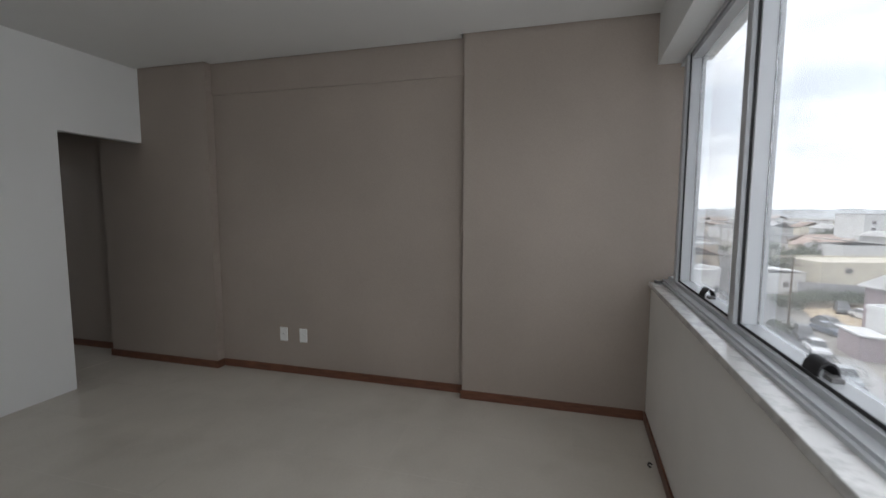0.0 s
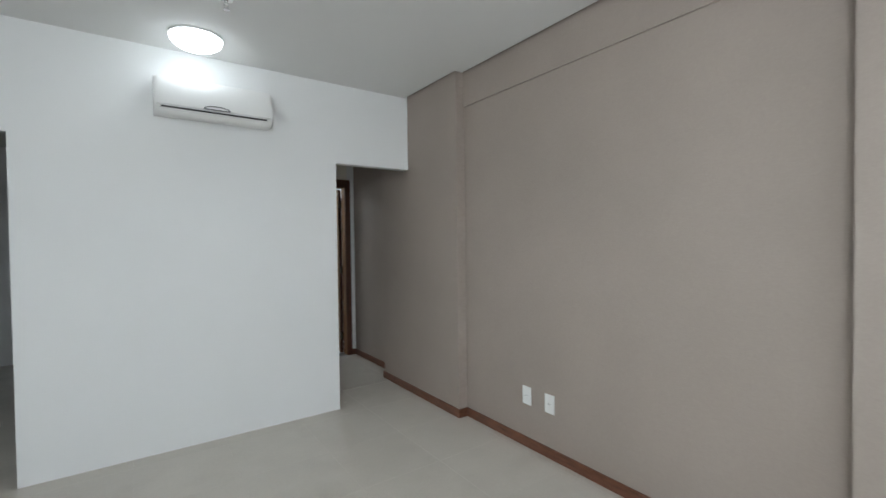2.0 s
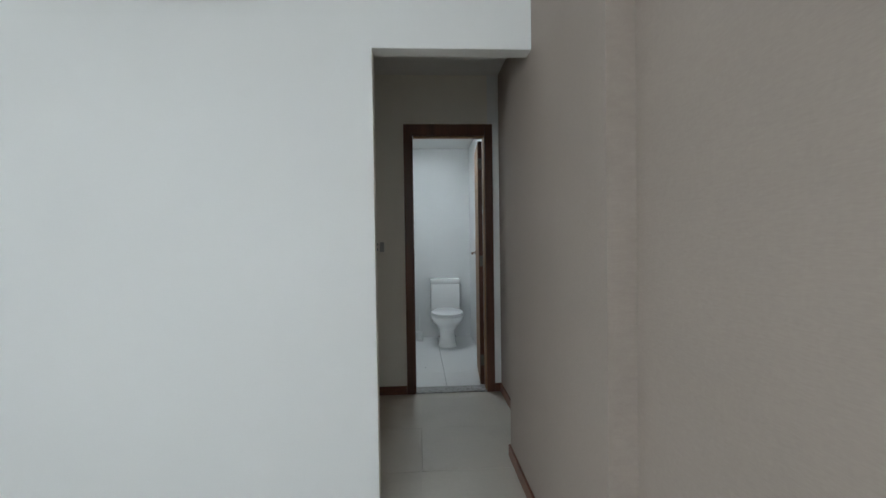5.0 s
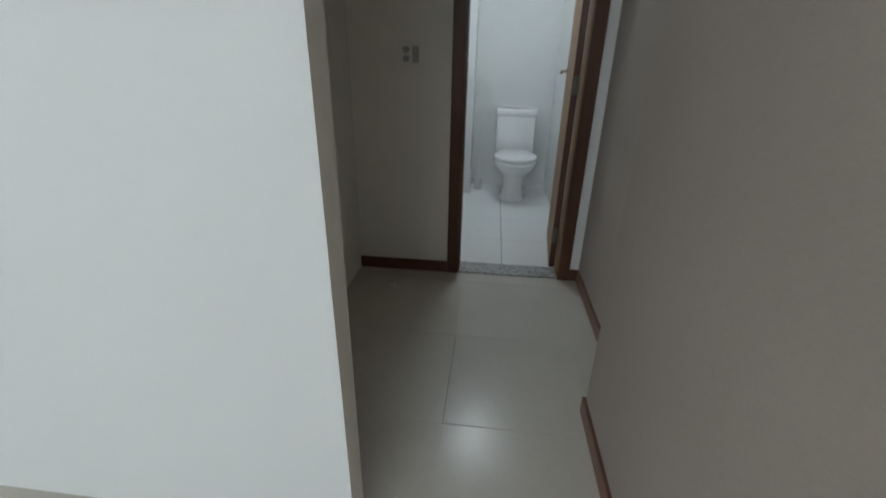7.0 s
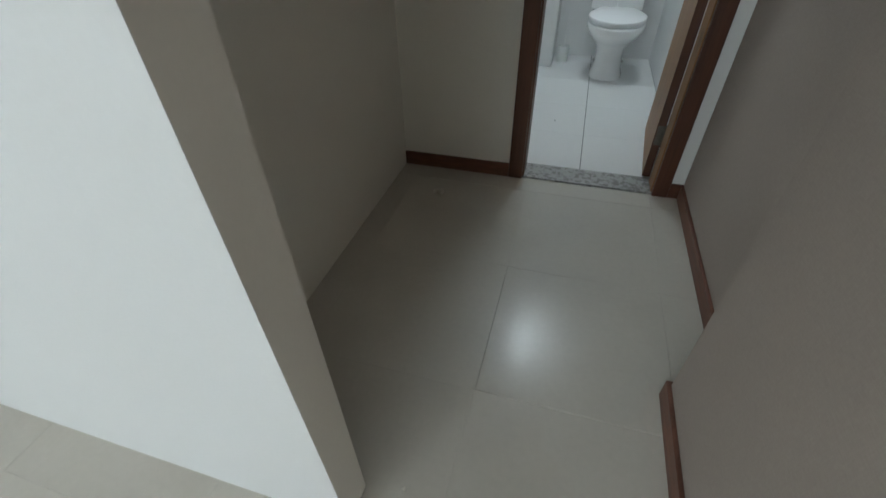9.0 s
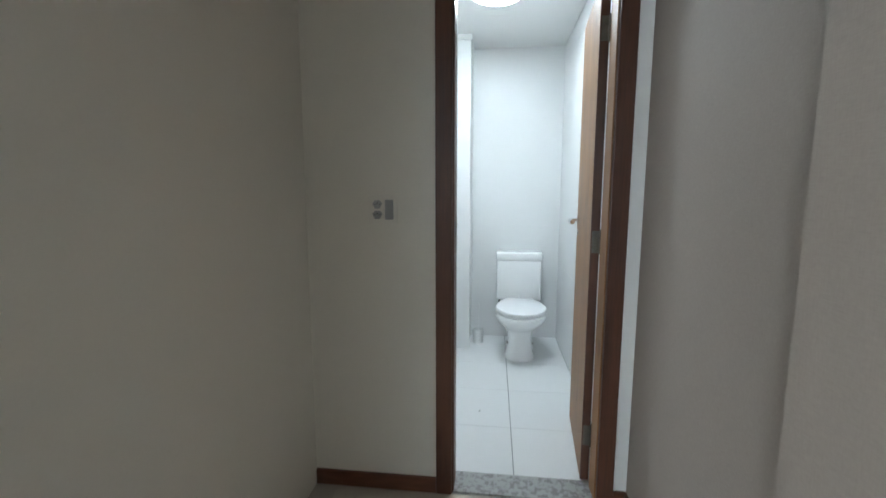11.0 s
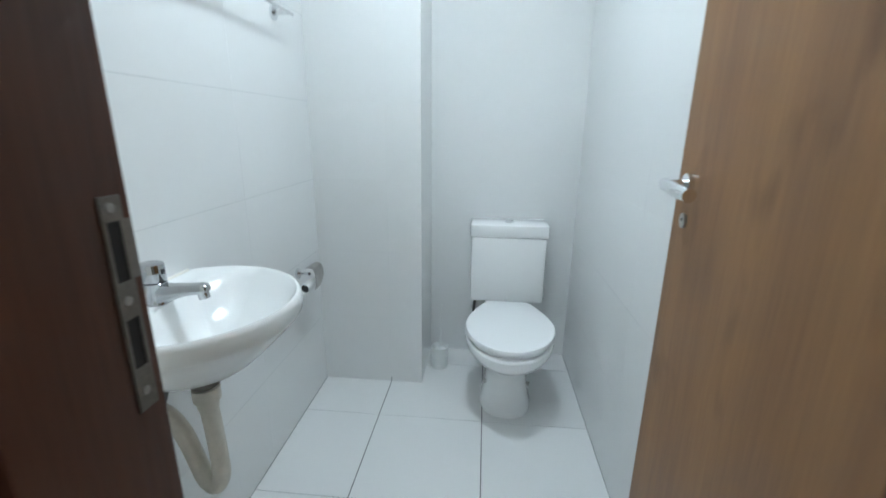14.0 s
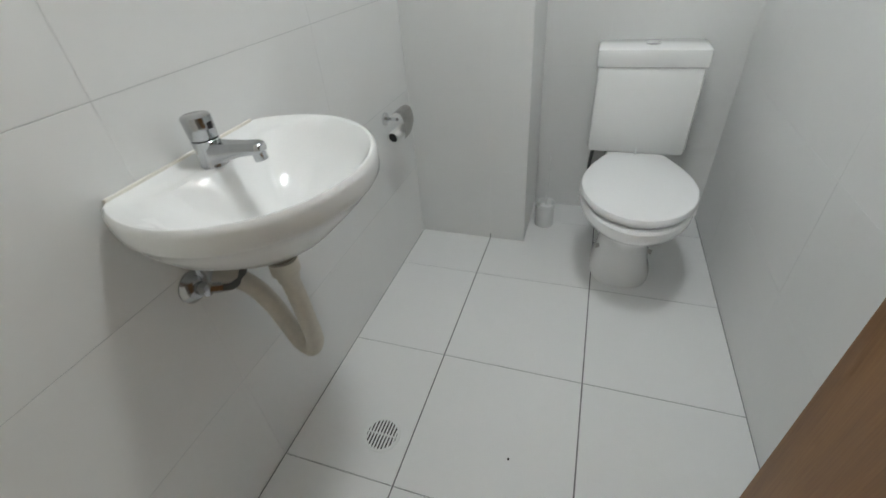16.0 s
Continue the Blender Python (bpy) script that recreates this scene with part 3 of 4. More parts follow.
def sprinkler():
    x, y = -1.63, -0.88
    t = thing("sprinkler_head", "small chrome sprinkler head under the ceiling", "sprinkler", (x, y, ZC))
    bm = bmesh.new()
    rod(bm, (x, y, ZC), (x, y, ZC - 0.008), 0.034, 24)
    part("rose", bm, CHROME, t, "round chrome rose", smooth=True)
    bm = bmesh.new()
    rod(bm, (x, y, ZC - 0.008), (x, y, ZC - 0.03), 0.011)
    rod(bm, (x - 0.011, y, ZC - 0.03), (x - 0.006, y, ZC - 0.058), 0.0028, 8)
    rod(bm, (x + 0.011, y, ZC - 0.03), (x + 0.006, y, ZC - 0.058), 0.0028, 8)
    part("body", bm, CHROME, t, smooth=True)
    bm = bmesh.new()
    rod(bm, (x, y, ZC - 0.058), (x, y, ZC - 0.061), 0.017, 20)
    part("deflector", bm, CHROME, t, smooth=True)


sprinkler()


def socket(y, z):
    x = 0.082
    t = thing("wall_socket", "white rectangular socket plate on the beige wall", "socket", (x, y, z), "sockets on the beige wall")
    part("plate", bx(x - 0.009, x, y - 0.037, y + 0.037, z - 0.060, z + 0.060, bevel=0.003), PLATE, t)
    bm = bmesh.new()
    rod(bm, (x - 0.0095, y, z), (x - 0.0105, y, z), 0.019, 6)
    part("insert", bm, PLATE, t, "six-sided socket insert")
    bm = bmesh.new()
    for dy in (-0.009, 0.0, 0.009):
        rod(bm, (x - 0.0104, y + dy, z + (0.004 if dy == 0 else 0)), (x - 0.0112, y + dy, z + (0.004 if dy == 0 else 0)), 0.0024, 8)
    part("pin_holes", bm, DARKSLOT, t, "dark pin holes")


socket(-1.392, 0.350)
socket(-1.588, 0.350)


def switch_plate():
    x, y, z = -0.817, YD, 1.181
    t = thing("switch_plate", "cream switch and socket plate beside the bathroom door", "switch", (x, y, z))
    part("plate", bx(x - 0.058, x + 0.058, y - 0.004, y, z - 0.058, z + 0.058, bevel=0.0018), CREAMPL, t, "cream cover plate")
    part("switch_key", bx(x + 0.010, x + 0.043, y - 0.011, y - 0.006, z - 0.038, z + 0.038, bevel=0.002), KEYPL, t, "grey rocker key")
    for dz in (-0.020, 0.020):
        bm = bmesh.new()
        ring = [(x - 0.021 + 0.020 * sx, z + dz + 0.016 * sz) for sx, sz in ((-1, 0.25), (-0.45, 1), (0.45, 1), (1, 0.25), (0.45, -1), (-0.45, -1))]
        loft(bm, [[(u, yy, v) for u, v in ring] for yy in (y - 0.006, y - 0.0085)])
        so = part("socket_insert", bm, KEYPL, t, "grey six-sided socket insert")
        bm = bmesh.new()
        for dx in (-0.009, 0, 0.009):
            rod(bm, (x - 0.021 + dx, y - 0.0084, z + dz + (0.005 if dx == 0 else 0)), (x - 0.021 + dx, y - 0.0090, z + dz + (0.005 if dx == 0 else 0)), 0.0024, 8)
        part("pin_holes", bm, DARKSLOT, so)


switch_plate()


def tape_roll():
    x, y, z = -0.040, -4.375, 0.975
    t = thing("tape_roll", "small roll of tape lying on the stone sill", "tape", (x, y, z))
    bm = bmesh.new()
    loft(bm, [circle((x, y, z), 0.030), circle((x, y, z + 0.016), 0.030), circle((x, y, z + 0.016), 0.021), circle((x, y, z), 0.021), circle((x, y, z), 0.030)], False, False)
    part("roll", bm, GREYPL, t, "grey wound tape", smooth=True)
    bm = bmesh.new()
    loft(bm, [circle((x, y, z), 0.0208), circle((x, y, z + 0.0165), 0.0208), circle((x, y, z + 0.0165), 0.019), circle((x, y, z), 0.019), circle((x, y, z), 0.0208)], False, False)
    part("core", bm, CARD, t, "cardboard core", smooth=True)


tape_roll()


def scrap(x, y, s, material, label, z=0.0, r=0.004):
    bm = bmesh.new()
    tube(bm, [(x - s, y, z + 0.004), (x - 0.2 * s, y + 0.5 * s, z + 0.006), (x + 0.5 * s, y + 0.1 * s, z + 0.012), (x + 0.3 * s, y - 0.6 * s, z + 0.005)], r, 8, 4, 0.25)
    tagged(link("scrap", bm, material), label, "debris")


scrap(-0.885, 1.335, 0.026, PVC, "small curled beige scrap lying on the floor", 0.004, 0.008)
scrap(-0.585, -4.265, 0.022, DARKSLOT, "small dark crumb on the floor by the wall")
scrap(-0.60, 0.10, 0.005, PVC, "tiny pale crumb on the floor", -0.001, 0.0025)
scrap(-0.452, 2.248, 0.0022, DARKSLOT, "tiny dark speck on the bathroom floor tile", 0.003, 0.0016)


# ---------------------------------------------------------------- bathroom things
def oval(cx, cy, z, a, b_front, b_back, n=40, power=2.0):
    """A ring that is longer towards the front (-y) than the back."""
    out = []
    for i in range(n):
        t = 2 * math.pi * i / n
        c, s = math.cos(t), math.sin(t)
        u = math.copysign(abs(c) ** (2 / power), c) * a
        v = math.copysign(abs(s) ** (2 / power), s) * (b_back if s > 0 else b_front)
        out.append((cx + u, cy + v, z))
    return out


def toilet():
    cx = -0.180
    t = thing("toilet", "white ceramic close-coupled toilet with closed lid", "toilet", (cx, 3.15, 0))
    bm = bmesh.new()
    loft(bm, [oval(cx, 3.16, 0.002, 0.112, 0.150, 0.19, power=2.4), oval(cx, 3.16, 0.02, 0.112, 0.150, 0.19, power=2.4), oval(cx, 3.165, 0.06, 0.098, 0.135, 0.185, power=2.3),
        oval(cx, 3.165, 0.15, 0.090, 0.125, 0.185), oval(cx, 3.155, 0.21, 0.100, 0.145, 0.20), oval(cx, 3.14, 0.255, 0.132, 0.195, 0.22), oval(cx, 3.125, 0.30, 0.168, 0.254, 0.24),
        oval(cx, 3.115, 0.334, 0.184, 0.277, 0.25), oval(cx, 3.115, 0.352, 0.187, 0.280, 0.25), oval(cx, 3.115, 0.364, 0.187, 0.280, 0.25), oval(cx, 3.115, 0.371, 0.181, 0.273, 0.246)])
    part("bowl", bm, CERAMIC, t, "white ceramic pedestal bowl", smooth=True)
    part("rear_deck", bx(cx - 0.105, cx + 0.105, 3.27, 3.555, 0.18, 0.362, bevel=0.02), CERAMIC, t, smooth=True)

    def lid_ring(z, s):
        pts = []
        for i in range(41):
            a = math.pi + math.pi * i / 40
            pts.append((cx + s * 0.184 * math.cos(a), 3.085 + s * 0.240 * math.sin(a), z))
        for i in range(1, 9):
            k = i / 8
            w = 0.184 - 0.085 * k ** 1.7
            pts.append((cx + s * w, 3.085 + 0.235 * k, z))
        for i in range(8, 0, -1):
            k = i / 8
            w = 0.184 - 0.085 * k ** 1.7
            pts.append((cx - s * w, 3.085 + 0.235 * k, z))
        return pts
    bm = bmesh.new()
    loft(bm, [lid_ring(0.3705, 0.91), lid_ring(0.3725, 0.935), lid_ring(0.384, 0.935), lid_ring(0.386, 0.925)])
    part("seat", bm, SEATPL, t, "white plastic seat ring", smooth=True)
    bm = bmesh.new()
    loft(bm, [lid_ring(0.389, 0.985), lid_ring(0.391, 1.0), lid_ring(0.401, 1.0), lid_ring(0.408, 0.985), lid_ring(0.411, 0.94)])
    ld = part("lid", bm, SEATPL, t, "closed white plastic lid", smooth=True)
    bm = bmesh.new()
    rod(bm, (cx - 0.004, 3.318, 0.404), (cx - 0.004, 3.330, 0.431), 0.008, 10, 0.002)
    part("bumper", bm, SEATPL, ld, smooth=True)
    for dx in (-0.07, 0.07):
        bm = bmesh.new()
        rod(bm, (cx + dx - 0.02, 3.335, 0.374), (cx + dx + 0.02, 3.335, 0.374), 0.014)
        part("seat_hinge", bm, SEATPL, t, smooth=True)
    part("tank", bx(cx - 0.180, cx + 0.180, 3.405, 3.575, 0.368, 0.706, bevel=0.022), CERAMIC, t, "white ceramic cistern", smooth=True)
    tl = part("tank_lid", bx(cx - 0.185, cx + 0.185, 3.400, 3.578, 0.695, 0.760, bevel=0.013), CERAMIC, t, "white ceramic cistern lid", smooth=True)
    bm = bmesh.new()
    rod(bm, (cx, 3.485, 0.759), (cx, 3.485, 0.766), 0.024, 28)
    part("flush_button", bm, CHROME, tl, "round chrome flush button", smooth=True)
    for dx in (-0.092, 0.092):
        bm = bmesh.new()
        rod(bm, (cx + dx * 0.93, 3.12, 0.115), (cx + dx * 1.1, 3.115, 0.112), 0.009, 12)
        part("bolt_cap", bm, STEEL, t, "small metal side bolt", smooth=True)
    bm = bmesh.new()
    tube(bm, [(cx - 0.150, 3.575, 0.22), (cx - 0.160, 3.54, 0.23), (cx - 0.158, 3.50, 0.30), (cx - 0.150, 3.485, 0.385)], 0.007, 10)
    part("supply_hose", bm, GREYPL, t, "grey water supply hose", smooth=True)


toilet()

BC = Vector((-0.915, 2.215))
BZ = -0.009


def basin_ring(z, s, dx=0.0, n=56):
    """Flat-backed oval against the wall."""
    out = []
    for i in range(n):
        a = 2 * math.pi * i / n
        u, v = 0.222 * math.cos(a), 0.228 * math.sin(a)
        u = max(u, -0.128)
        out.append((BC.x + dx + u * s, BC.y + v * s, z + BZ))
    return out


def basin():
    t = thing("wash_basin", "white ceramic wall-hung wash basin with chrome tap", "wash basin", (-1.04, BC.y, 0.7))
    bm = bmesh.new()
    rings = [basin_ring(0.672, 0.16, dx=0.03), basin_ring(0.688, 0.32, dx=0.018), basin_ring(0.712, 0.58, dx=-0.006), basin_ring(0.748, 0.80, dx=-0.016), basin_ring(0.786, 0.925, dx=-0.006),
             basin_ring(0.801, 0.955), basin_ring(0.806, 0.978), basin_ring(0.812, 0.996), basin_ring(0.822, 1.0), basin_ring(0.840, 1.0), basin_ring(0.848, 0.99), basin_ring(0.852, 0.972), basin_ring(0.851, 0.95)]
    inner = []
    drain = Vector((BC.x + 0.04, BC.y))
    for k in (0.06, 0.14, 0.22, 0.32, 0.44, 0.56, 0.68, 0.80, 0.90):
        ring = []
        for i in range(56):
            a = 2 * math.pi * i / 56
            u, v = max(0.222 * math.cos(a), -0.128), 0.228 * math.sin(a)
            p = Vector((BC.x + u * 0.93, BC.y + v * 0.93)).lerp(drain, k)
            start = 0.46 * max(0.0, -math.cos(a)) ** 0.8
            f = max(0.0, (k - start) / (1 - start))
            ring.append((p.x, p.y, 0.848 + BZ - 0.008 * min(1.0, k * 7) - 0.111 * (1 - (1 - f) ** 2.3)))
        inner.append(ring)
    loft(bm, rings + inner)
    part("bowl", bm, CERAMIC, t, "white glazed oval bowl", smooth=True)
    bm = bmesh.new()
    rod(bm, (BC.x + 0.04, BC.y, 0.7325 + BZ), (BC.x + 0.04, BC.y, 0.7355 + BZ), 0.021, 24)
    part("drain_ring", bm, CHROME, t, "chrome drain ring", smooth=True)
    part("caulk", bx(BX0 - 0.001, BX0 + 0.007, BC.y - 0.176, BC.y + 0.170, 0.838 + BZ, 0.8565 + BZ, bevel=0.003), CREAMPL, t, "cream bead of sealant against the tiles", smooth=True)
    # tap
    tx, ty, tz = -0.988, 2.210, 0.840 + BZ
    bm = bmesh.new()
    loft(bm, [oval(tx, ty, tz + z, r, r, r, 28) for z, r in ((-0.012, 0.024), (0.003, 0.024), (0.006, 0.0225), (0.030, 0.0225), (0.046, 0.0235), (0.047, 0.0225))])
    tap = part("tap_body", bm, TAPCHROME, t, "chrome push tap body", smooth=True)
    bm = bmesh.new()
    sec = ((-1, -1), (1, -1), (1, 0.5), (0.7, 1), (-0.7, 1), (-1, 0.5))
    loft(bm, [[(x, ty + w * h, tz + zc + q * hh) for h, q in sec] for x, w, zc, hh in ((tx, 0.020, 0.022, 0.020), (tx + 0.035, 0.0165, 0.027, 0.0155), (tx + 0.075, 0.0135, 0.0345, 0.0105), (tx + 0.105, 0.0125, 0.0385, 0.0095), (tx + 0.114, 0.0115, 0.0385, 0.008), (tx + 0.118, 0.008, 0.038, 0.005))])
    part("spout", bm, TAPCHROME, tap, "flat chrome spout", smooth=True)
    bm = bmesh.new()
    rod(bm, (tx + 0.104, ty, tz + 0.032), (tx + 0.107, ty, tz + 0.016), 0.0115, 20)
    part("aerator", bm, TAPCHROME, tap, "chrome aerator tip", smooth=True)
    bm = bmesh.new()
    rod(bm, (tx, ty, tz + 0.046), (tx, ty, tz + 0.0495), 0.0205, 28)
    part("seal_ring", bm, GASKET, tap, "black seal ring", smooth=True)
    bm = bmesh.new()
    loft(bm, [oval(tx - 0.002 * k, ty, tz + z, r, r, r, 28) for k, z, r in ((0, 0.0495, 0.0225), (0.1, 0.052, 0.0235), (1, 0.084, 0.0245), (1.1, 0.087, 0.0235), (1.2, 0.0885, 0.020))])
    knob = part("push_button", bm, TAPCHROME, tap, "tall chrome push knob", smooth=True)
    part("button_mark", bx(tx + 0.0215, tx + 0.0232, ty - 0.005, ty + 0.005, tz + 0.066, tz + 0.077), GASKET, knob, "small black mark")
    # trap
    px, py = BC.x + 0.020, BC.y - 0.026
    bm = bmesh.new()
    rod(bm, (px, py, 0.668), (px, py, 0.655), 0.030, 24)
    rod(bm, (px, py, 0.655), (px, py, 0.645), 0.022, 24)
    part("tail_nut", bm, BRONZE, t, "dark drain nut", smooth=True)
    bm = bmesh.new()
    loft(bm, [circle((px, py, z), r, n=28) for z, r in ((0.649, 0.024), (0.647, 0.0285), (0.618, 0.0285), (0.616, 0.024), (0.596, 0.0215))])
    part("collar", bm, PVC, t, "cream plastic collar nut", smooth=True)
    bm = bmesh.new()
    tube(bm, [(px, py, 0.600), (px + 0.001, py + 0.004, 0.54), (px, py + 0.010, 0.44)], 0.0195, 18, 8, 0.012)
    part("down_pipe", bm, PVC, t, "smooth cream drain pipe", smooth=True)
    bm = bmesh.new()
    tube(bm, [(px, py + 0.010, 0.442), (px - 0.006, py + 0.014, 0.396), (px - 0.024, py + 0.014, 0.366), (px - 0.044, py + 0.010, 0.392), (px - 0.052, py + 0.002, 0.450), (px - 0.064, py - 0.010, 0.530), (px - 0.090, py - 0.024, 0.590), (BX0 + 0.002, py - 0.034, 0.606)], 0.0195, 18, 12, 0.035)
    part("trap_pipe", bm, PVC, t, "cream ribbed siphon hose", smooth=True)
    # valve and hose
    vy, vz = 2.100, 0.622
    bm = bmesh.new()
    loft(bm, [circle((BX0 + d, vy, vz), r, "x", 28) for d, r in ((0.0, 0.033), (0.003, 0.033), (0.009, 0.027), (0.016, 0.020), (0.017, 0.013), (0.040, 0.013), (0.041, 0.009))])
    rod(bm, (BX0 + 0.030, vy, vz), (BX0 + 0.044, vy + 0.022, vz - 0.012), 0.0105, 6)
    part("angle_valve", bm, TAPCHROME, t, "chrome wall valve with rose", smooth=True)
    bm = bmesh.new()
    tube(bm, [(BX0 + 0.042, vy + 0.018, vz - 0.010), (BX0 + 0.054, vy + 0.036, vz - 0.019), (BX0 + 0.058, vy + 0.058, vz - 0.016), (BX0 + 0.060, vy + 0.075, vz + 0.003), (BX0 + 0.060, vy + 0.084, vz + 0.032), (BX0 + 0.060, vy + 0.088, vz + 0.09)], 0.0075, 12, 8, 0.03)
    part("supply_hose", bm, GREYPL, t, "grey braided supply hose", smooth=True)


basin()


def paper_holder():
    x, y, z = -0.962, 3.005, 0.622
    t = thing("paper_holder", "chrome toilet paper holder with an empty cardboard tube", "paper holder", (x, y, z))
    bm = bmesh.new()
    rod(bm, (BX0, y, z), (BX0 + 0.007, y, z), 0.022, 24)
    rod(bm, (BX0 + 0.007, y, z), (BX0 + 0.012, y, z), 0.016, 24, 0.010)
    rod(bm, (BX0 + 0.010, y, z), (x - 0.020, y - 0.03, z + 0.012), 0.006, 12)
    part("arm", bm, CHROME, t, "chrome wall arm with a round rose", smooth=True)
    bm = bmesh.new()
    prof = [(-0.030, 0.036), (-0.018, 0.042), (-0.006, 0.044), (0.007, 0.038), (0.014, 0.022), (0.016, 0.0), (0.015, -0.026), (0.011, -0.044)]
    ring = prof + [(u - 0.0022, v - 0.0015) for u, v in prof[::-1]]
    n = 9
    rows = []
    for i in range(n):
        k = 2 * i / (n - 1) - 1
        rows.append([(x + u, y - 0.014 + 0.040 * k, z + (v if v > 0 else v * (1 - 0.45 * max(0.0, k) ** 2))) for u, v in ring])
    loft(bm, rows)
    part("cover", bm, STEEL, t, "curved steel cover flap", smooth=True)
    bm = bmesh.new()
    cx, cz = x - 0.018, z - 0.030
    loft(bm, [circle((cx, yy, cz), q, "y") for yy, q in ((y - 0.092, 0.018), (y + 0.0, 0.018), (y + 0.0, 0.0165), (y - 0.092, 0.0165), (y - 0.092, 0.018))], False, False)
    part("tube", bm, PLATE, t, "empty white paper tube", smooth=True)
    bm = bmesh.new()
    rod(bm, (cx, y - 0.084, cz), (cx, y - 0.004, cz), 0.0163, 20)
    part("spindle", bm, DARKSLOT, t, "dark spindle inside the tube", smooth=True)


paper_holder()


def towel_rail():
    t = thing("towel_rail", "slim chrome towel rail on the tiled wall", "towel rail", (BX0, 2.72, 1.57))
    for y in (2.46, 2.985):
        bm = bmesh.new()
        rod(bm, (BX0, y, 1.567), (BX0 + 0.008, y, 1.567), 0.024, 20)
        rod(bm, (BX0 + 0.008, y, 1.567), (BX0 + 0.058, y, 1.567), 0.008, 14)
        part("bracket", bm, CHROME, t, "round chrome bracket", smooth=True)
    bm = bmesh.new()
    rod(bm, (BX0 + 0.055, 2.43, 1.567), (BX0 + 0.055, 3.02, 1.567), 0.006, 14)
    part("bar", bm, CHROME, t, "thin chrome bar", smooth=True)


towel_rail()


def robe_hook():
    y, z = 2.725, 1.775
    t = thing("robe_hook", "small chrome robe hook on the tiled wall", "hook", (BX0, y, z))
    part("back_plate", bx(BX0, BX0 + 0.006, y - 0.022, y + 0.022, z - 0.022, z + 0.022, bevel=0.002), CHROME, t, "square chrome plate")
    bm = bmesh.new()
    tube(bm, [(BX0 + 0.005, y, z), (BX0 + 0.03, y, z - 0.002), (BX0 + 0.045, y, z + 0.012)], 0.007, 12)
    part("peg", bm, CHROME, t, smooth=True)


robe_hook()


def toilet_brush():
    x, y = -0.505, 3.40
    t = thing("toilet_brush", "white plastic toilet brush in its holder", "toilet brush", (x, y, 0))
    bm = bmesh.new()
    loft(bm, [circle((x, y, 0.001), 0.038), circle((x, y, 0.004), 0.041), circle((x, y, 0.118), 0.043), circle((x, y, 0.120), 0.041), circle((x, y, 0.112), 0.039), circle((x, y, 0.02), 0.036)])
    part("holder", bm, PLATE, t, "white plastic cup", smooth=True)
    bm = bmesh.new()
    rod(bm, (x, y, 0.03), (x + 0.004, y + 0.04, 0.33), 0.0045, 12)
    rod(bm, (x, y, 0.025), (x + 0.003, y + 0.008, 0.10), 0.026, 16)
    part("brush", bm, PLATE, t, "white brush with a thin handle", smooth=True)


toilet_brush()


def floor_drain():
    x, y, z = -0.806, 2.225, 0.0055
    t = thing("floor_drain", "round white slotted floor drain grate", "drain", (x, y, z))
    bm = bmesh.new()
    loft(bm, [circle((x, y, z - 0.004), 0.052, n=36), circle((x, y, z + 0.002), 0.052, n=36), circle((x, y, z + 0.003), 0.050, n=36), circle((x, y, z + 0.003), 0.044, n=36), circle((x, y, z - 0.004), 0.044, n=36)], False, False)
    part("ring", bm, PLATE, t, "white plastic ring", smooth=True)
    bm = bmesh.new()
    loft(bm, [circle((x, y, z - 0.0035), 0.0438, n=36), circle((x, y, z + 0.0001), 0.0438, n=36)])
    part("well", bm, DARKSLOT, t, "dark opening")
    for i in range(-4, 5):
        u = i * 0.0095
        h = math.sqrt(0.0440 ** 2 - u ** 2)
        part("bar", bx(x + u - 0.0024, x + u + 0.0024, y - h, y + h, z - 0.001, z + 0.0025), PLATE, t)
    part("cross_bar", bx(x - 0.0435, x + 0.0435, y - 0.002, y + 0.002, z - 0.002, z + 0.0028), PLATE, t)


floor_drain()

# ---------------------------------------------------------------- outside, seen through the window
GZ = -15.0
DIRT = mat("sandy_dirt", (0.50, 0.40, 0.28), 0.95, var=0.15, scale=0.3, fine=6, bump=0.0)
EARTH = mat("pale_town_ground", (0.33, 0.31, 0.28), 0.95, var=0.22, scale=0.05, fine=0.8, bump=0.0)
ASPHALT = mat("worn_asphalt", (0.17, 0.17, 0.17), 0.9, var=0.12, scale=0.4, fine=8, bump=0.0)
CONCRETE = mat("grey_concrete", (0.36, 0.355, 0.345), 0.9, var=0.14, scale=0.5, fine=8, bump=0.0)
LEAF = mat("dull_green_leaves", (0.14, 0.165, 0.12), 0.8, var=0.3, scale=1.2, fine=12, bump=0.0, rand=0.2)
BARK = mat("grey_bark", (0.13, 0.10, 0.075), 0.9, var=0.2, scale=5)
# pale grey instead of green: distance haze mixed into the base colour
FARWOOD = mat("haze_paled_woodland", (0.50, 0.52, 0.53), 1.0, var=0.2, scale=0.01, fine=0.08, bump=0.0)
TERRACOTTA = mat("faded_clay_roof", (0.40, 0.31, 0.265), 0.9, var=0.18, scale=0.5, fine=5, bump=0.0, rand=0.15)
FIBRO = mat("grey_fibre_cement_roof", (0.43, 0.425, 0.415), 0.9, var=0.18, scale=0.4, fine=4, bump=0.0, rand=0.25)
FACADES = [mat("facade_" + n, c, 0.85, var=0.08, scale=0.3, fine=4, bump=0.0, rand=0.1) for n, c in
           (("white", (0.66, 0.66, 0.65)), ("cream", (0.64, 0.59, 0.49)), ("grey", (0.42, 0.42, 0.42)), ("mauve", (0.34, 0.285, 0.295)), ("ochre", (0.50, 0.42, 0.33)))]
WINDARK = mat("dark_window_opening", (0.12, 0.125, 0.13), 0.3, var=0.1, bump=0.0)
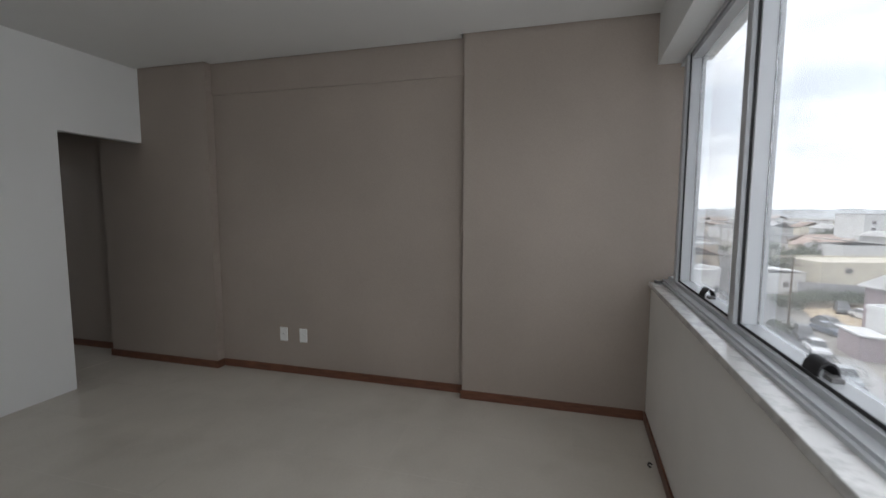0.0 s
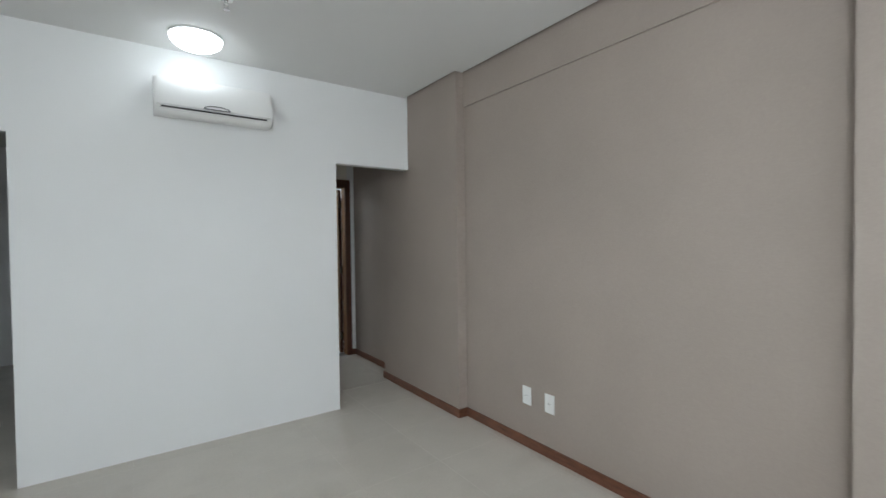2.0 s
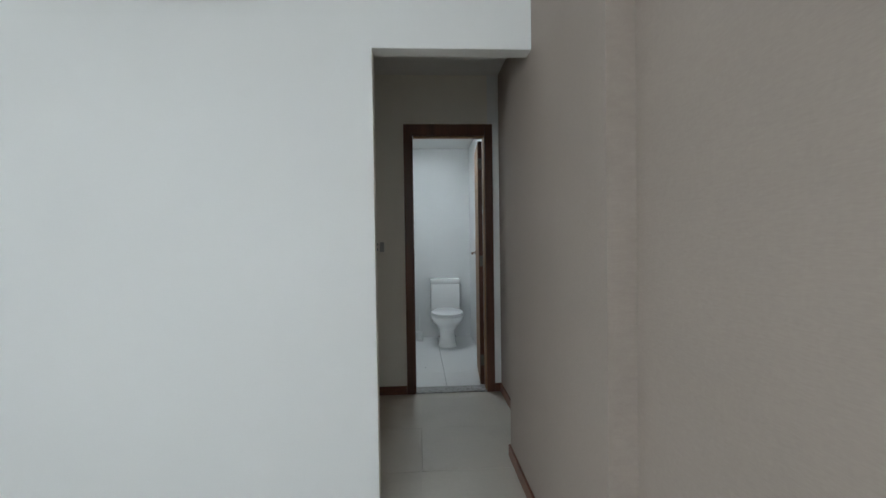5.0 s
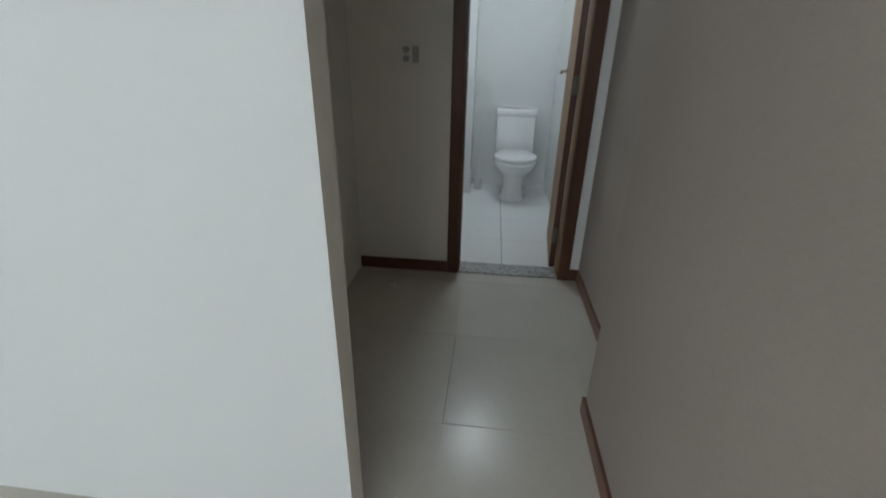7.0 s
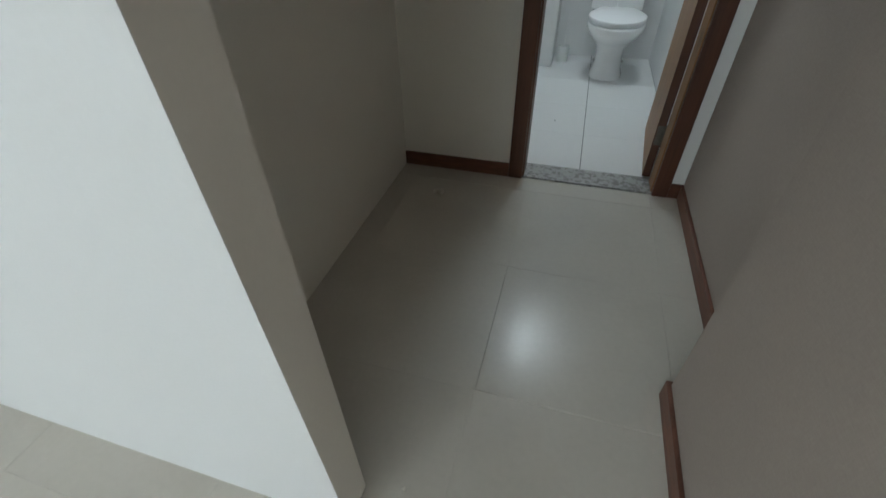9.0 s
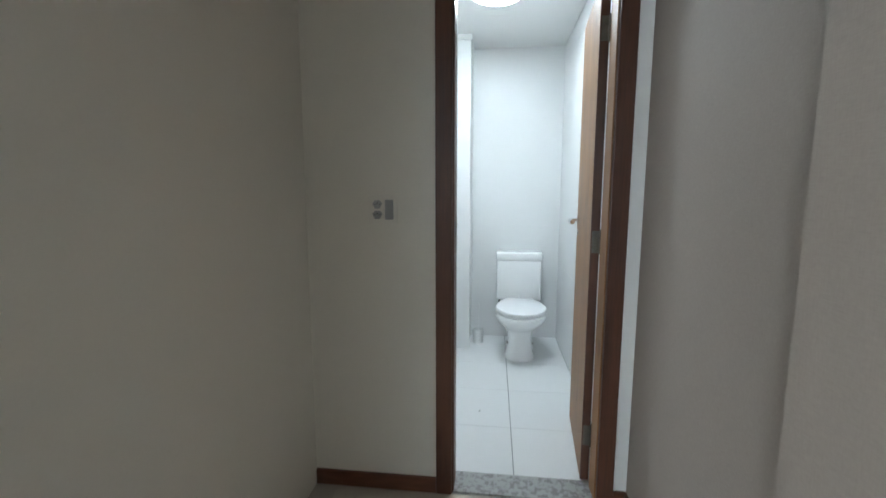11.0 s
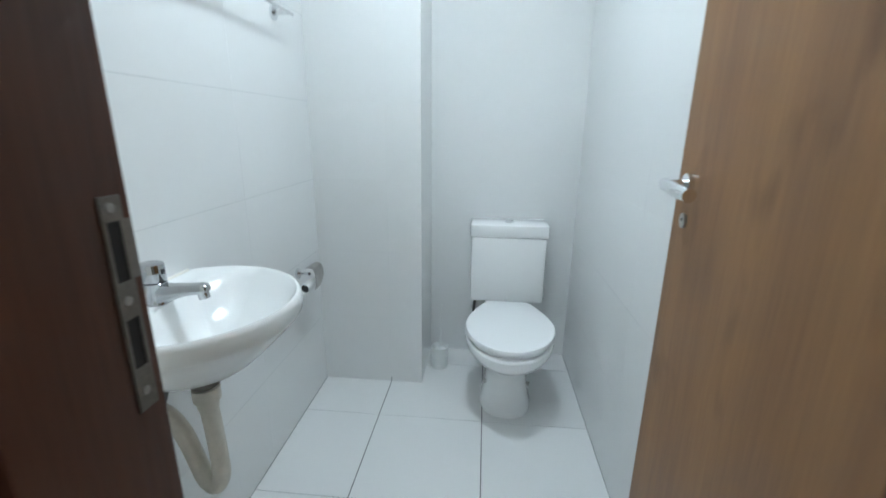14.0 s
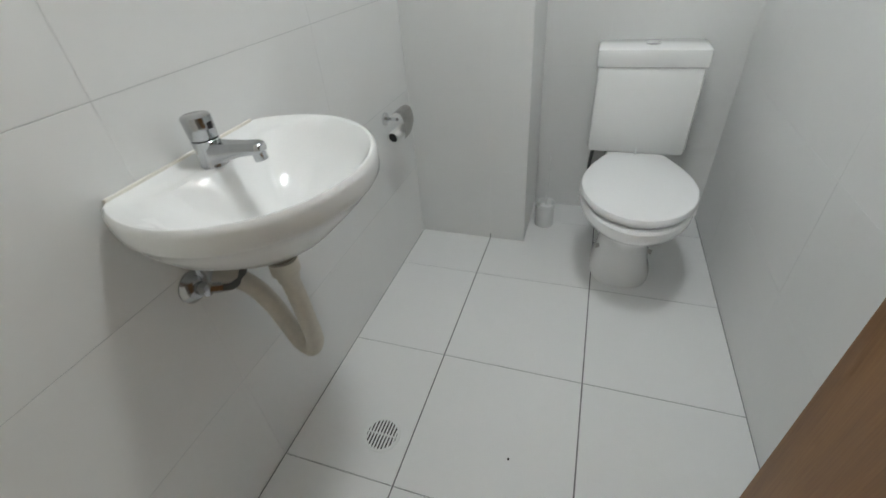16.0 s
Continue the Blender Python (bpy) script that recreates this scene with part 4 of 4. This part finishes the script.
CARPAINT = {n: mat("car_paint_" + n, c, 0.3, var=0.03, scale=2, bump=0.0, coat=0.5) for n, c in
            (("white", (0.62, 0.62, 0.62)), ("black", (0.06, 0.062, 0.066)), ("blue", (0.14, 0.165, 0.205)), ("silver", (0.34, 0.36, 0.37)))}

structure("ground", bx(-300, 3000, -2600, 900, GZ - 1, GZ), EARTH, "pale dusty town ground reaching the horizon", "ground")
RD = Vector((1, -0.25, 0)).normalized()
RN = Vector((0.25, 1, 0)).normalized()


def strip(c, along, wide, z0, z1):
    bm = bmesh.new()
    c = Vector((c[0], c[1], 0))
    pts = [c + RD * a + RN * b for a, b in ((0, -wide / 2), (along, -wide / 2), (along, wide / 2), (0, wide / 2))]
    loft(bm, [[(p.x, p.y, z) for p in pts] for z in (z0, z1)])
    return bm


structure("road", strip((20, -20.5), 330, 8.5, GZ - 0.1, GZ + 0.03), ASPHALT, "worn grey asphalt street", "road")
structure("pavement", strip((21.4, -14.8), 330, 2.2, GZ - 0.1, GZ + 0.16), CONCRETE, "grey concrete pavement along the street", "pavement")
structure("pavement", strip((18.6, -26.0), 36, 2.2, GZ - 0.1, GZ + 0.16), CONCRETE, "grey concrete pavement along the street", "pavement")
structure("dirt_lot", strip((62.5, -48.0), 34, 19, GZ - 0.1, GZ + 0.04), DIRT, "sandy vacant lot used for parking", "lot")


def place(x, y, heading):
    return Matrix.Translation((x, y, GZ + 0.04)) @ Matrix.Rotation(radians(heading), 4, "Z")


def car(x, y, heading, paint, label, tall=1.42, length=4.2):
    t = thing("car", label, "car", group="parked cars")
    h, w = length / 2, 0.86
    prof = [(-h, 0.35), (-h + 0.05, 0.78), (-h + 0.5, 0.88), (h - 1.25, 0.90), (h - 0.1, 0.72), (h, 0.45), (h - 0.1, 0.25), (-h + 0.1, 0.25)]
    bm = bmesh.new()
    loft(bm, [[(a, y0, z * s + 0.0) for a, z in prof] for y0, s in ((-w, 0.94), (-w + 0.1, 1.0), (w - 0.1, 1.0), (w, 0.94))])
    part("body", bm, CARPAINT[paint], t, smooth=True)
    cab = [(-h + 0.35, 0.87), (-h + 0.75, tall - 0.06), (-h + 1.1, tall), (0.1, tall), (0.35, tall - 0.05), (h - 1.2, 0.89)]
    bm = bmesh.new()
    loft(bm, [[(a * (1.0 if z < 1 else 0.98), y0 * (1 if z < 1 else 0.86), z) for a, z in cab] for y0 in (-0.76, 0.76)])
    part("cabin_glass", bm, WINDARK, t, "dark tinted glass", smooth=True)
    part("roof", bx(-h + 1.0, 0.22, -0.62, 0.62, tall - 0.012, tall + 0.03, bevel=0.01), CARPAINT[paint], t)
    for a in (-h + 0.8, h - 0.85):
        for b in (-0.80, 0.80):
            bm = bmesh.new()
            rod(bm, (a, b - 0.1, 0.31), (a, b + 0.1, 0.31), 0.31, 20)
            wh = part("wheel", bm, GASKET, t)
            bm = bmesh.new()
            s = 1 if b > 0 else -1
            rod(bm, (a, b + 0.1 * s, 0.31), (a, b + 0.112 * s, 0.31), 0.19, 16)
            part("rim", bm, STEEL, wh)
    t.matrix_world = place(x, y, heading)


car(55.1, -32.7, 168, "white", "white sedan parked along the street")
car(45.3, -30.3, 166, "silver", "silver hatchback parked along the street", 1.48, 3.9)
car(61.2, -34.2, 166, "black", "black pickup parked by the dirt lot", 1.6, 4.6)
car(64.8, -38.6, 200, "blue", "dark blue sedan parked on the dirt lot")
car(68.6, -40.6, 200, "black", "black sedan parked on the dirt lot")
car(79.6, -47.9, 160, "black", "black estate car parked on the dirt lot", 1.62, 4.6)
car(75.2, -48.4, 185, "white", "white hatchback parked on the dirt lot")
car(76.5, -27.0, 166, "silver", "silver car parked across the street")


def house(x, y, w, d, h, heading, wall_m, roof, roof_m, label, rows=1, cols=3, win=(1.1, 1.0), low=1.2):
    """Walls, a gable, lean-to or flat parapet roof, and windows on the sides that face the window band."""
    t = thing("house", label, "house")
    part("wall", bx(-w / 2, w / 2, -d / 2, d / 2, -0.3, h), wall_m, t)
    bm = bmesh.new()
    if roof == "gable":
        o, rise = 0.6, d * 0.2
        loft(bm, [[(a, -d / 2 - o, h - 0.1), (a, 0, h + rise), (a, d / 2 + o, h - 0.1), (a, d / 2 + o, h + 0.1), (a, 0, h + rise + 0.2), (a, -d / 2 - o, h + 0.1)] for a in (-w / 2 - o, w / 2 + o)])
    elif roof == "lean":
        loft(bm, [[(a, -d / 2 - 0.3, h), (a, d / 2 + 0.3, h + d * 0.1), (a, d / 2 + 0.3, h + d * 0.1 + 0.15), (a, -d / 2 - 0.3, h + 0.15)] for a in (-w / 2 - 0.3, w / 2 + 0.3)])
    else:
        for b in ((-w / 2 - 0.1, w / 2 + 0.1, -d / 2 - 0.1, -d / 2 + 0.15, h, h + 0.5), (-w / 2 - 0.1, w / 2 + 0.1, d / 2 - 0.15, d / 2 + 0.1, h, h + 0.5), (-w / 2 - 0.1, -w / 2 + 0.15, -d / 2 + 0.15, d / 2 - 0.15, h, h + 0.5),
                  (w / 2 - 0.15, w / 2 + 0.1, -d / 2 + 0.15, d / 2 - 0.15, h, h + 0.5), (-w / 2, w / 2, -d / 2, d / 2, h, h + 0.06)):
            box(bm, *b)
    part("roof", bm, roof_m, t)
    for r in range(rows):
        z = low + r * 3.0
        if z + win[1] > h - 0.2:
            break
        for c in range(cols):
            u = -w / 2 + (c + 0.5) * w / cols
            part("window", bx(u - win[0] / 2, u + win[0] / 2, -d / 2 - 0.03, -d / 2 + 0.02, z, z + win[1]), WINDARK, t)
        for c in range(max(1, cols - 1)):
            v = -d / 2 + (c + 0.5) * d / max(1, cols - 1)
            part("window", bx(-w / 2 - 0.03, -w / 2 + 0.02, v - win[0] / 2, v + win[0] / 2, z, z + win[1]), WINDARK, t)
    t.matrix_world = place(x, y, heading)
    return t


WHITEF, CREAM, GREYF, MAUVE, OCHRE = FACADES
# local -x side looks back at the window band
house(116, -72, 14, 34, 4.9, 14, CREAM, "flat", CREAM, "long cream warehouse with small dark windows", 1, 4, (1.5, 1.1), 3.0)
house(99, -46, 7, 7.5, 4.0, 14, WHITEF, "lean", WHITEF, "low white building with a sloping roof", 1, 2)
house(62.5, -47.8, 9, 8, 6.4, 14, MAUVE, "gable", FIBRO, "two-storey mauve house with white window frames", 2, 3, (1.2, 1.2))
house(57, -43.2, 7, 5.5, 4.6, 14, WHITEF, "flat", WHITEF, "white two-storey annex of the mauve house", 1, 2)
house(55.2, -37.0, 4.6, 2.6, 2.5, -5, MAUVE, "lean", WHITEF, "low shed with white sloping roof and dark brick front", 0, 1)
house(238, -146, 16, 32, 14.2, 10, WHITEF, "flat", GREYF, "white apartment block with rows of windows", 4, 5, (1.8, 1.4))
house(178, -94, 15, 13, 4, 30, CREAM, "gable", TERRACOTTA, "house with a wide faded clay tile roof", 1, 4)
house(158, -90, 14, 16, 6, 14, WHITEF, "lean", WHITEF, "white building with a pale sloping roof", 1, 3)


def round_building(x, y, r, h):
    t = thing("building", "white corner building with a rounded parapet", "building")
    bm = bmesh.new()
    loft(bm, [circle((0, 0, z), r, n=48) for z in (-0.2, h)])
    part("wall", bm, WHITEF, t, smooth=True)
    bm = bmesh.new()
    rim = [circle((0, 0, z), q, n=48) for z, q in ((h + 0.002, r + 0.12), (h + 0.7, r + 0.12), (h + 0.7, r - 0.2), (h + 0.1, r - 0.2))]
    loft(bm, rim)
    part("parapet", bm, WHITEF, t, smooth=True)
    for a in (150, 190, 230):
        ca, sa = math.cos(radians(a)), math.sin(radians(a))
        bm = bx(-0.05, 0.05, -0.6, 0.6, 3.6, 4.8)
        bm.transform(Matrix.Translation((r * ca, r * sa, 0)) @ Matrix.Rotation(radians(a), 4, "Z"))
        part("window", bm, WINDARK, t)
    t.matrix_world = place(x, y, 0)


round_building(74, -24.0, 4.2, 6.6)


def boundary(c, along, h, material, label):
    bm = bmesh.new()
    c = Vector((c[0], c[1], 0))
    q = c + RN * -along
    loft(bm, [[(c.x, c.y, z), (q.x, q.y, z), (q.x + 0.2, q.y, z), (c.x + 0.2, c.y, z)] for z in (GZ - 0.2, GZ + h)])
    tagged(link("boundary_wall", bm, material), label, "wall")


boundary((90.5, -46.5), 30, 3.2, GREYF, "long grey masonry boundary wall of the lot")

rng = random.Random(7)
TAKEN = [(116, -72, 22), (101, -50, 8), (66, -45, 20), (238, -146, 22), (178, -92, 19), (158, -90, 13), (74, -24, 8), (80, -47, 20)]
for ring in range(17):
    dist = 92 * 1.125 ** ring
    step = math.degrees(15.0 / dist) * (1 + 0.02 * ring)
    ang = -14.0
    while ang > -41:
        a, dd = radians(ang + rng.uniform(-0.2, 0.2) * step), dist * rng.uniform(0.97, 1.04)
        x, y = -3 + dd * math.cos(a), -3.7 + dd * math.sin(a)
        ang -= step * rng.uniform(1.0, 1.5)
        off = abs((Vector((x - 20, y + 20.5, 0))).dot(RN))
        if off < 9 or any(math.hypot(x - u, y - v) < r + 7 for u, v, r in TAKEN):
            continue
        style = rng.choice(("gable", "gable", "lean", "flat", "flat"))
        near = dd < 330
        wall_m = rng.choice((WHITEF, WHITEF, CREAM, GREYF, OCHRE, WHITEF))
        roof_m = {"gable": rng.choice((TERRACOTTA, TERRACOTTA, FIBRO)), "lean": FIBRO, "flat": rng.choice((GREYF, WHITEF))}[style]
        names = {"gable": "small town house with a gabled roof", "lean": "low building with a sloping sheet roof", "flat": "flat-roofed plastered town house"}
        house(x, y, rng.uniform(8, 14), rng.uniform(8, 15), rng.choice((3.4, 3.8, 6.2, 6.6)), 14 + rng.choice((0, 90)) + rng.uniform(-6, 6), wall_m, style, roof_m, names[style], 2 if near else 0, 3 if near else 0)


def tree_mesh(seed, h, spread, leaves):
    g = random.Random(seed)
    tr, cr = bmesh.new(), bmesh.new()
    rod(tr, (0, 0, -0.2), (0.1, 0.05, h * 0.5), 0.16 * h / 5, 8, 0.09 * h / 5)
    tips = []
    for i in range(7):
        a = i * 0.9 + g.uniform(-0.3, 0.3)
        p = Vector((math.cos(a) * spread * g.uniform(0.3, 0.75), math.sin(a) * spread * g.uniform(0.3, 0.75), h * g.uniform(0.6, 0.92)))
        rod(tr, (0.08, 0.04, h * g.uniform(0.3, 0.48)), p, 0.06 * h / 5, 6, 0.02)
        tips.append(p)
    for i in range(leaves):
        c = g.choice(tips) + Vector((g.gauss(0, 0.24), g.gauss(0, 0.24), g.gauss(0, 0.16))) * spread
        u = Vector((g.gauss(0, 1), g.gauss(0, 1), g.gauss(0, 1))).normalized()
        v = u.orthogonal().normalized()
        s = spread * g.uniform(0.05, 0.12)
        q = [cr.verts.new(c + u * s), cr.verts.new(c + v * s * 0.6), cr.verts.new(c - u * s), cr.verts.new(c - v * s * 0.6 + u.cross(v) * s * 0.4)]
        cr.faces.new(q)
    return tr, cr


def tree(seed, h, spread, leaves, label):
    t = thing("tree", label, "tree")
    a, b = tree_mesh(seed, h, spread, leaves)
    part("trunk", a, BARK, t)
    part("crown", b, LEAF, t)
    return t


base_trees = [tree(i, h, s, 420, lb) for i, h, s, lb in ((1, 7, 3.4, "rounded green street tree with loose leaves"), (2, 5, 3.0, "low spreading green tree"), (3, 1.7, 2.3, "bushy green shrub on the lot"))]
spots = [(0, 133, -62), (0, 138, -68), (0, 142, -72), (1, 131, -66), (0, 236, -118), (0, 244, -124), (0, 250, -130), (1, 262, -140), (1, 200, -98), (0, 330, -150), (0, 400, -190), (0, 300, -120), (1, 170, -60), (1, 128, -52),
         (0, 420, -250), (0, 450, -160), (1, 150, -70), (2, 84.5, -43.5), (2, 85.5, -46), (2, 86, -48.5), (2, 87, -51), (2, 87.5, -53.5), (2, 88, -56), (2, 88.5, -58.5), (2, 84, -41.5), (2, 82, -41), (2, 85, -54.5), (2, 86, -60), (2, 62.8, -32.2), (2, 78, -40), (2, 83.5, -45), (2, 84.5, -50), (0, 108, -50), (0, 111, -52)]
for i, (k, x, y) in enumerate(spots):
    m = place(x, y, 57 * i) @ Matrix.Scale(0.8 + 0.13 * (i % 4), 4)
    c = copy_thing(base_trees[k], m)
    c.matrix_basis = m
for b, (x, y) in zip(base_trees, ((146, -64), (126, -58), (84.8, -52.2))):
    b.matrix_world = place(x, y, 20)


def pole(x, y):
    t = thing("utility_pole", "weathered dark utility pole with a crossarm", "pole", group="utility poles along the street")
    bm = bmesh.new()
    rod(bm, (0, 0, -0.3), (0, 0, 10), 0.17, 10, 0.10)
    part("post", bm, BARK, t)
    part("crossarm", bx(-0.06, 0.06, -1.1, 1.1, 9.2, 9.34), BARK, t)
    for dy in (-1.0, -0.4, 0.4, 1.0):
        bm = bmesh.new()
        rod(bm, (0, dy, 9.34), (0, dy, 9.52), 0.05, 8)
        part("insulator", bm, GREYF, t)
    t.matrix_world = place(x, y, 104)


for k in range(5):
    p = Vector((63.0, -33.2, 0)) + RD * 33 * k
    pole(p.x, p.y)

# low wooded ridges on the horizon, their pale grey painting in the haze
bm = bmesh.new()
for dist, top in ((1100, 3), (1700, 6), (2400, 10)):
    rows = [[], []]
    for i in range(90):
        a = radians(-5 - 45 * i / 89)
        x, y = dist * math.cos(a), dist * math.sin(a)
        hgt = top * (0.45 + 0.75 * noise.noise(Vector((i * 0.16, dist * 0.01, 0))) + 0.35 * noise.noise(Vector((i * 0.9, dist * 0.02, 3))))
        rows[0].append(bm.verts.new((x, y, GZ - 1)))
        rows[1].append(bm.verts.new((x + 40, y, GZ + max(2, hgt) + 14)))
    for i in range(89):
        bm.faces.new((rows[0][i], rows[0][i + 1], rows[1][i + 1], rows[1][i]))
tagged(link("backdrop", bm, FARWOOD), "low wooded ridges on the horizon, coloured pale for haze", "hills", kind="structure")

# ---------------------------------------------------------------- tiles, last
def tile_mesh(name, w, d, h, material, bevel=0.0003):
    """A thin slab from (0,0) to (w,d), top at h, with a chamfered edge."""
    bm = bmesh.new()
    b = bevel
    loft(bm, [[(0, 0, 0), (w, 0, 0), (w, d, 0), (0, d, 0)], [(0, 0, h - b), (w, 0, h - b), (w, d, h - b), (0, d, h - b)], [(b, b, h), (w - b, b, h), (w - b, d - b, h), (b, d - b, h)]])
    bmesh.ops.recalc_face_normals(bm, faces=bm.faces)
    me = bpy.data.meshes.new(name)
    bm.to_mesh(me)
    bm.free()
    me.materials.append(material)
    return me


meshes = {}


def cut_tile(name, parent, u0, u1, v0, v1, place, h, material):
    key = (name, round(u1 - u0, 3), round(v1 - v0, 3))
    if key not in meshes:
        meshes[key] = tile_mesh(name, u1 - u0, v1 - v0, h, material)
    piece(name, meshes[key], parent, place(u0, v0))


def tiling(name, parent, u_lines, v_lines, place, joint, h, material, skip=None, joint_v=None):
    jv = joint if joint_v is None else joint_v
    for a, b in zip(u_lines, u_lines[1:]):
        for c, d in zip(v_lines, v_lines[1:]):
            if b - a > 0.03 and d - c > 0.03 and not (skip and skip((a + b) / 2, (c + d) / 2)):
                cut_tile(name, parent, a + joint / 2, b - joint / 2, c + jv / 2, d - jv / 2, place, h, material)


def lines(lo, hi, origin, step):
    k0, k1 = math.ceil((lo - origin) / step), math.floor((hi - origin) / step)
    mid = [origin + k * step for k in range(k0, k1 + 1)]
    return [lo] + [m for m in mid if lo + 0.02 < m < hi - 0.02] + [hi]


tiling("tile", floor, lines(XL, 0.19, -0.502, 0.53), lines(-4.335, 1.573, 0.40, 0.53), lambda u, v: Matrix.Translation((u, v, -0.006)), 0.0014, 0.006, PORCELAIN)
tiling("tile", floor, lines(XL, -1.25, -0.502, 0.53), lines(1.573, 3.6, 0.40, 0.53), lambda u, v: Matrix.Translation((u, v, -0.006)), 0.0014, 0.006, PORCELAIN)
tiling("tile", bath_floor, lines(BX0, BX1, -0.722, 0.4400), lines(1.706, BY1, 2.541, 0.4385), lambda u, v: Matrix.Translation((u, v, -0.004)), 0.0042, 0.009, BTILE, skip=lambda u, v: u < SX and v > SY, joint_v=0.0026)
rows_z = lines(0.005, 2.60, 0.655, 0.32)
UP = Matrix(((1, 0, 0, 0), (0, 0, -1, 0), (0, 1, 0, 0), (0, 0, 0, 1)))          # slab top faces -y
FW = Matrix(((0, 0, 1, 0), (1, 0, 0, 0), (0, 1, 0, 0), (0, 0, 0, 1)))           # slab top faces +x
FE = Matrix(((0, 0, -1, 0), (1, 0, 0, 0), (0, 1, 0, 0), (0, 0, 0, 1)))          # slab top faces -x
tiling("wall_tile", bath_walls["wall_bath_west"], lines(1.668, SY, 2.10, 0.585), rows_z, lambda u, v: Matrix.Translation((BX0 - 0.008, u, v)) @ FW, 0.0006, 0.008, WTILE, joint_v=0.0018)
tiling("wall_tile", bath_walls["wall_bath_east"], lines(1.668, BY1, 2.10, 0.585), rows_z, lambda u, v: Matrix.Translation((BX1 + 0.008, u, v)) @ FE, 0.0005, 0.008, WTILE)
tiling("wall_tile", bath_walls["wall_bath_back"], lines(SX, BX1, -0.325, 0.585), rows_z, lambda u, v: Matrix.Translation((u, BY1 + 0.008, v)) @ UP, 0.0005, 0.008, WTILE)
tiling("wall_tile", bath_walls["wall_shaft"], lines(BX0, SX, -0.722, 0.585), rows_z, lambda u, v: Matrix.Translation((u, SY + 0.008, v)) @ UP, 0.0005, 0.008, WTILE)
tiling("wall_tile", bath_walls["wall_shaft"], lines(SY, BY1, 3.3, 0.585), rows_z, lambda u, v: Matrix.Translation((SX - 0.008, u, v)) @ FW, 0.0005, 0.008, WTILE)

# one corridor tile sits slightly proud at its near corner and shows a worn, rounded edge
for ob in floor.children:
    if (ob.matrix_basis.translation - Vector((-0.501, 0.401, -0.006))).length < 0.01:
        ob.data = tile_mesh("tile", 0.5283, 0.5283, 0.006, PORCELAIN, 0.0024)
        ob.matrix_basis = ob.matrix_basis @ Matrix.Translation((0, 0, 0.0036)) @ Matrix.Rotation(-0.0030, 4, "X") @ Matrix.Rotation(0.0030, 4, "Y")

# an open joint where a floor joint runs into the shaft
part("open_joint", bx(-0.7240, -0.7202, SY - 0.0008, SY + 0.0004, 0.005, 0.027), BGROUT, bath_walls["wall_shaft"], "dark open joint at the floor")
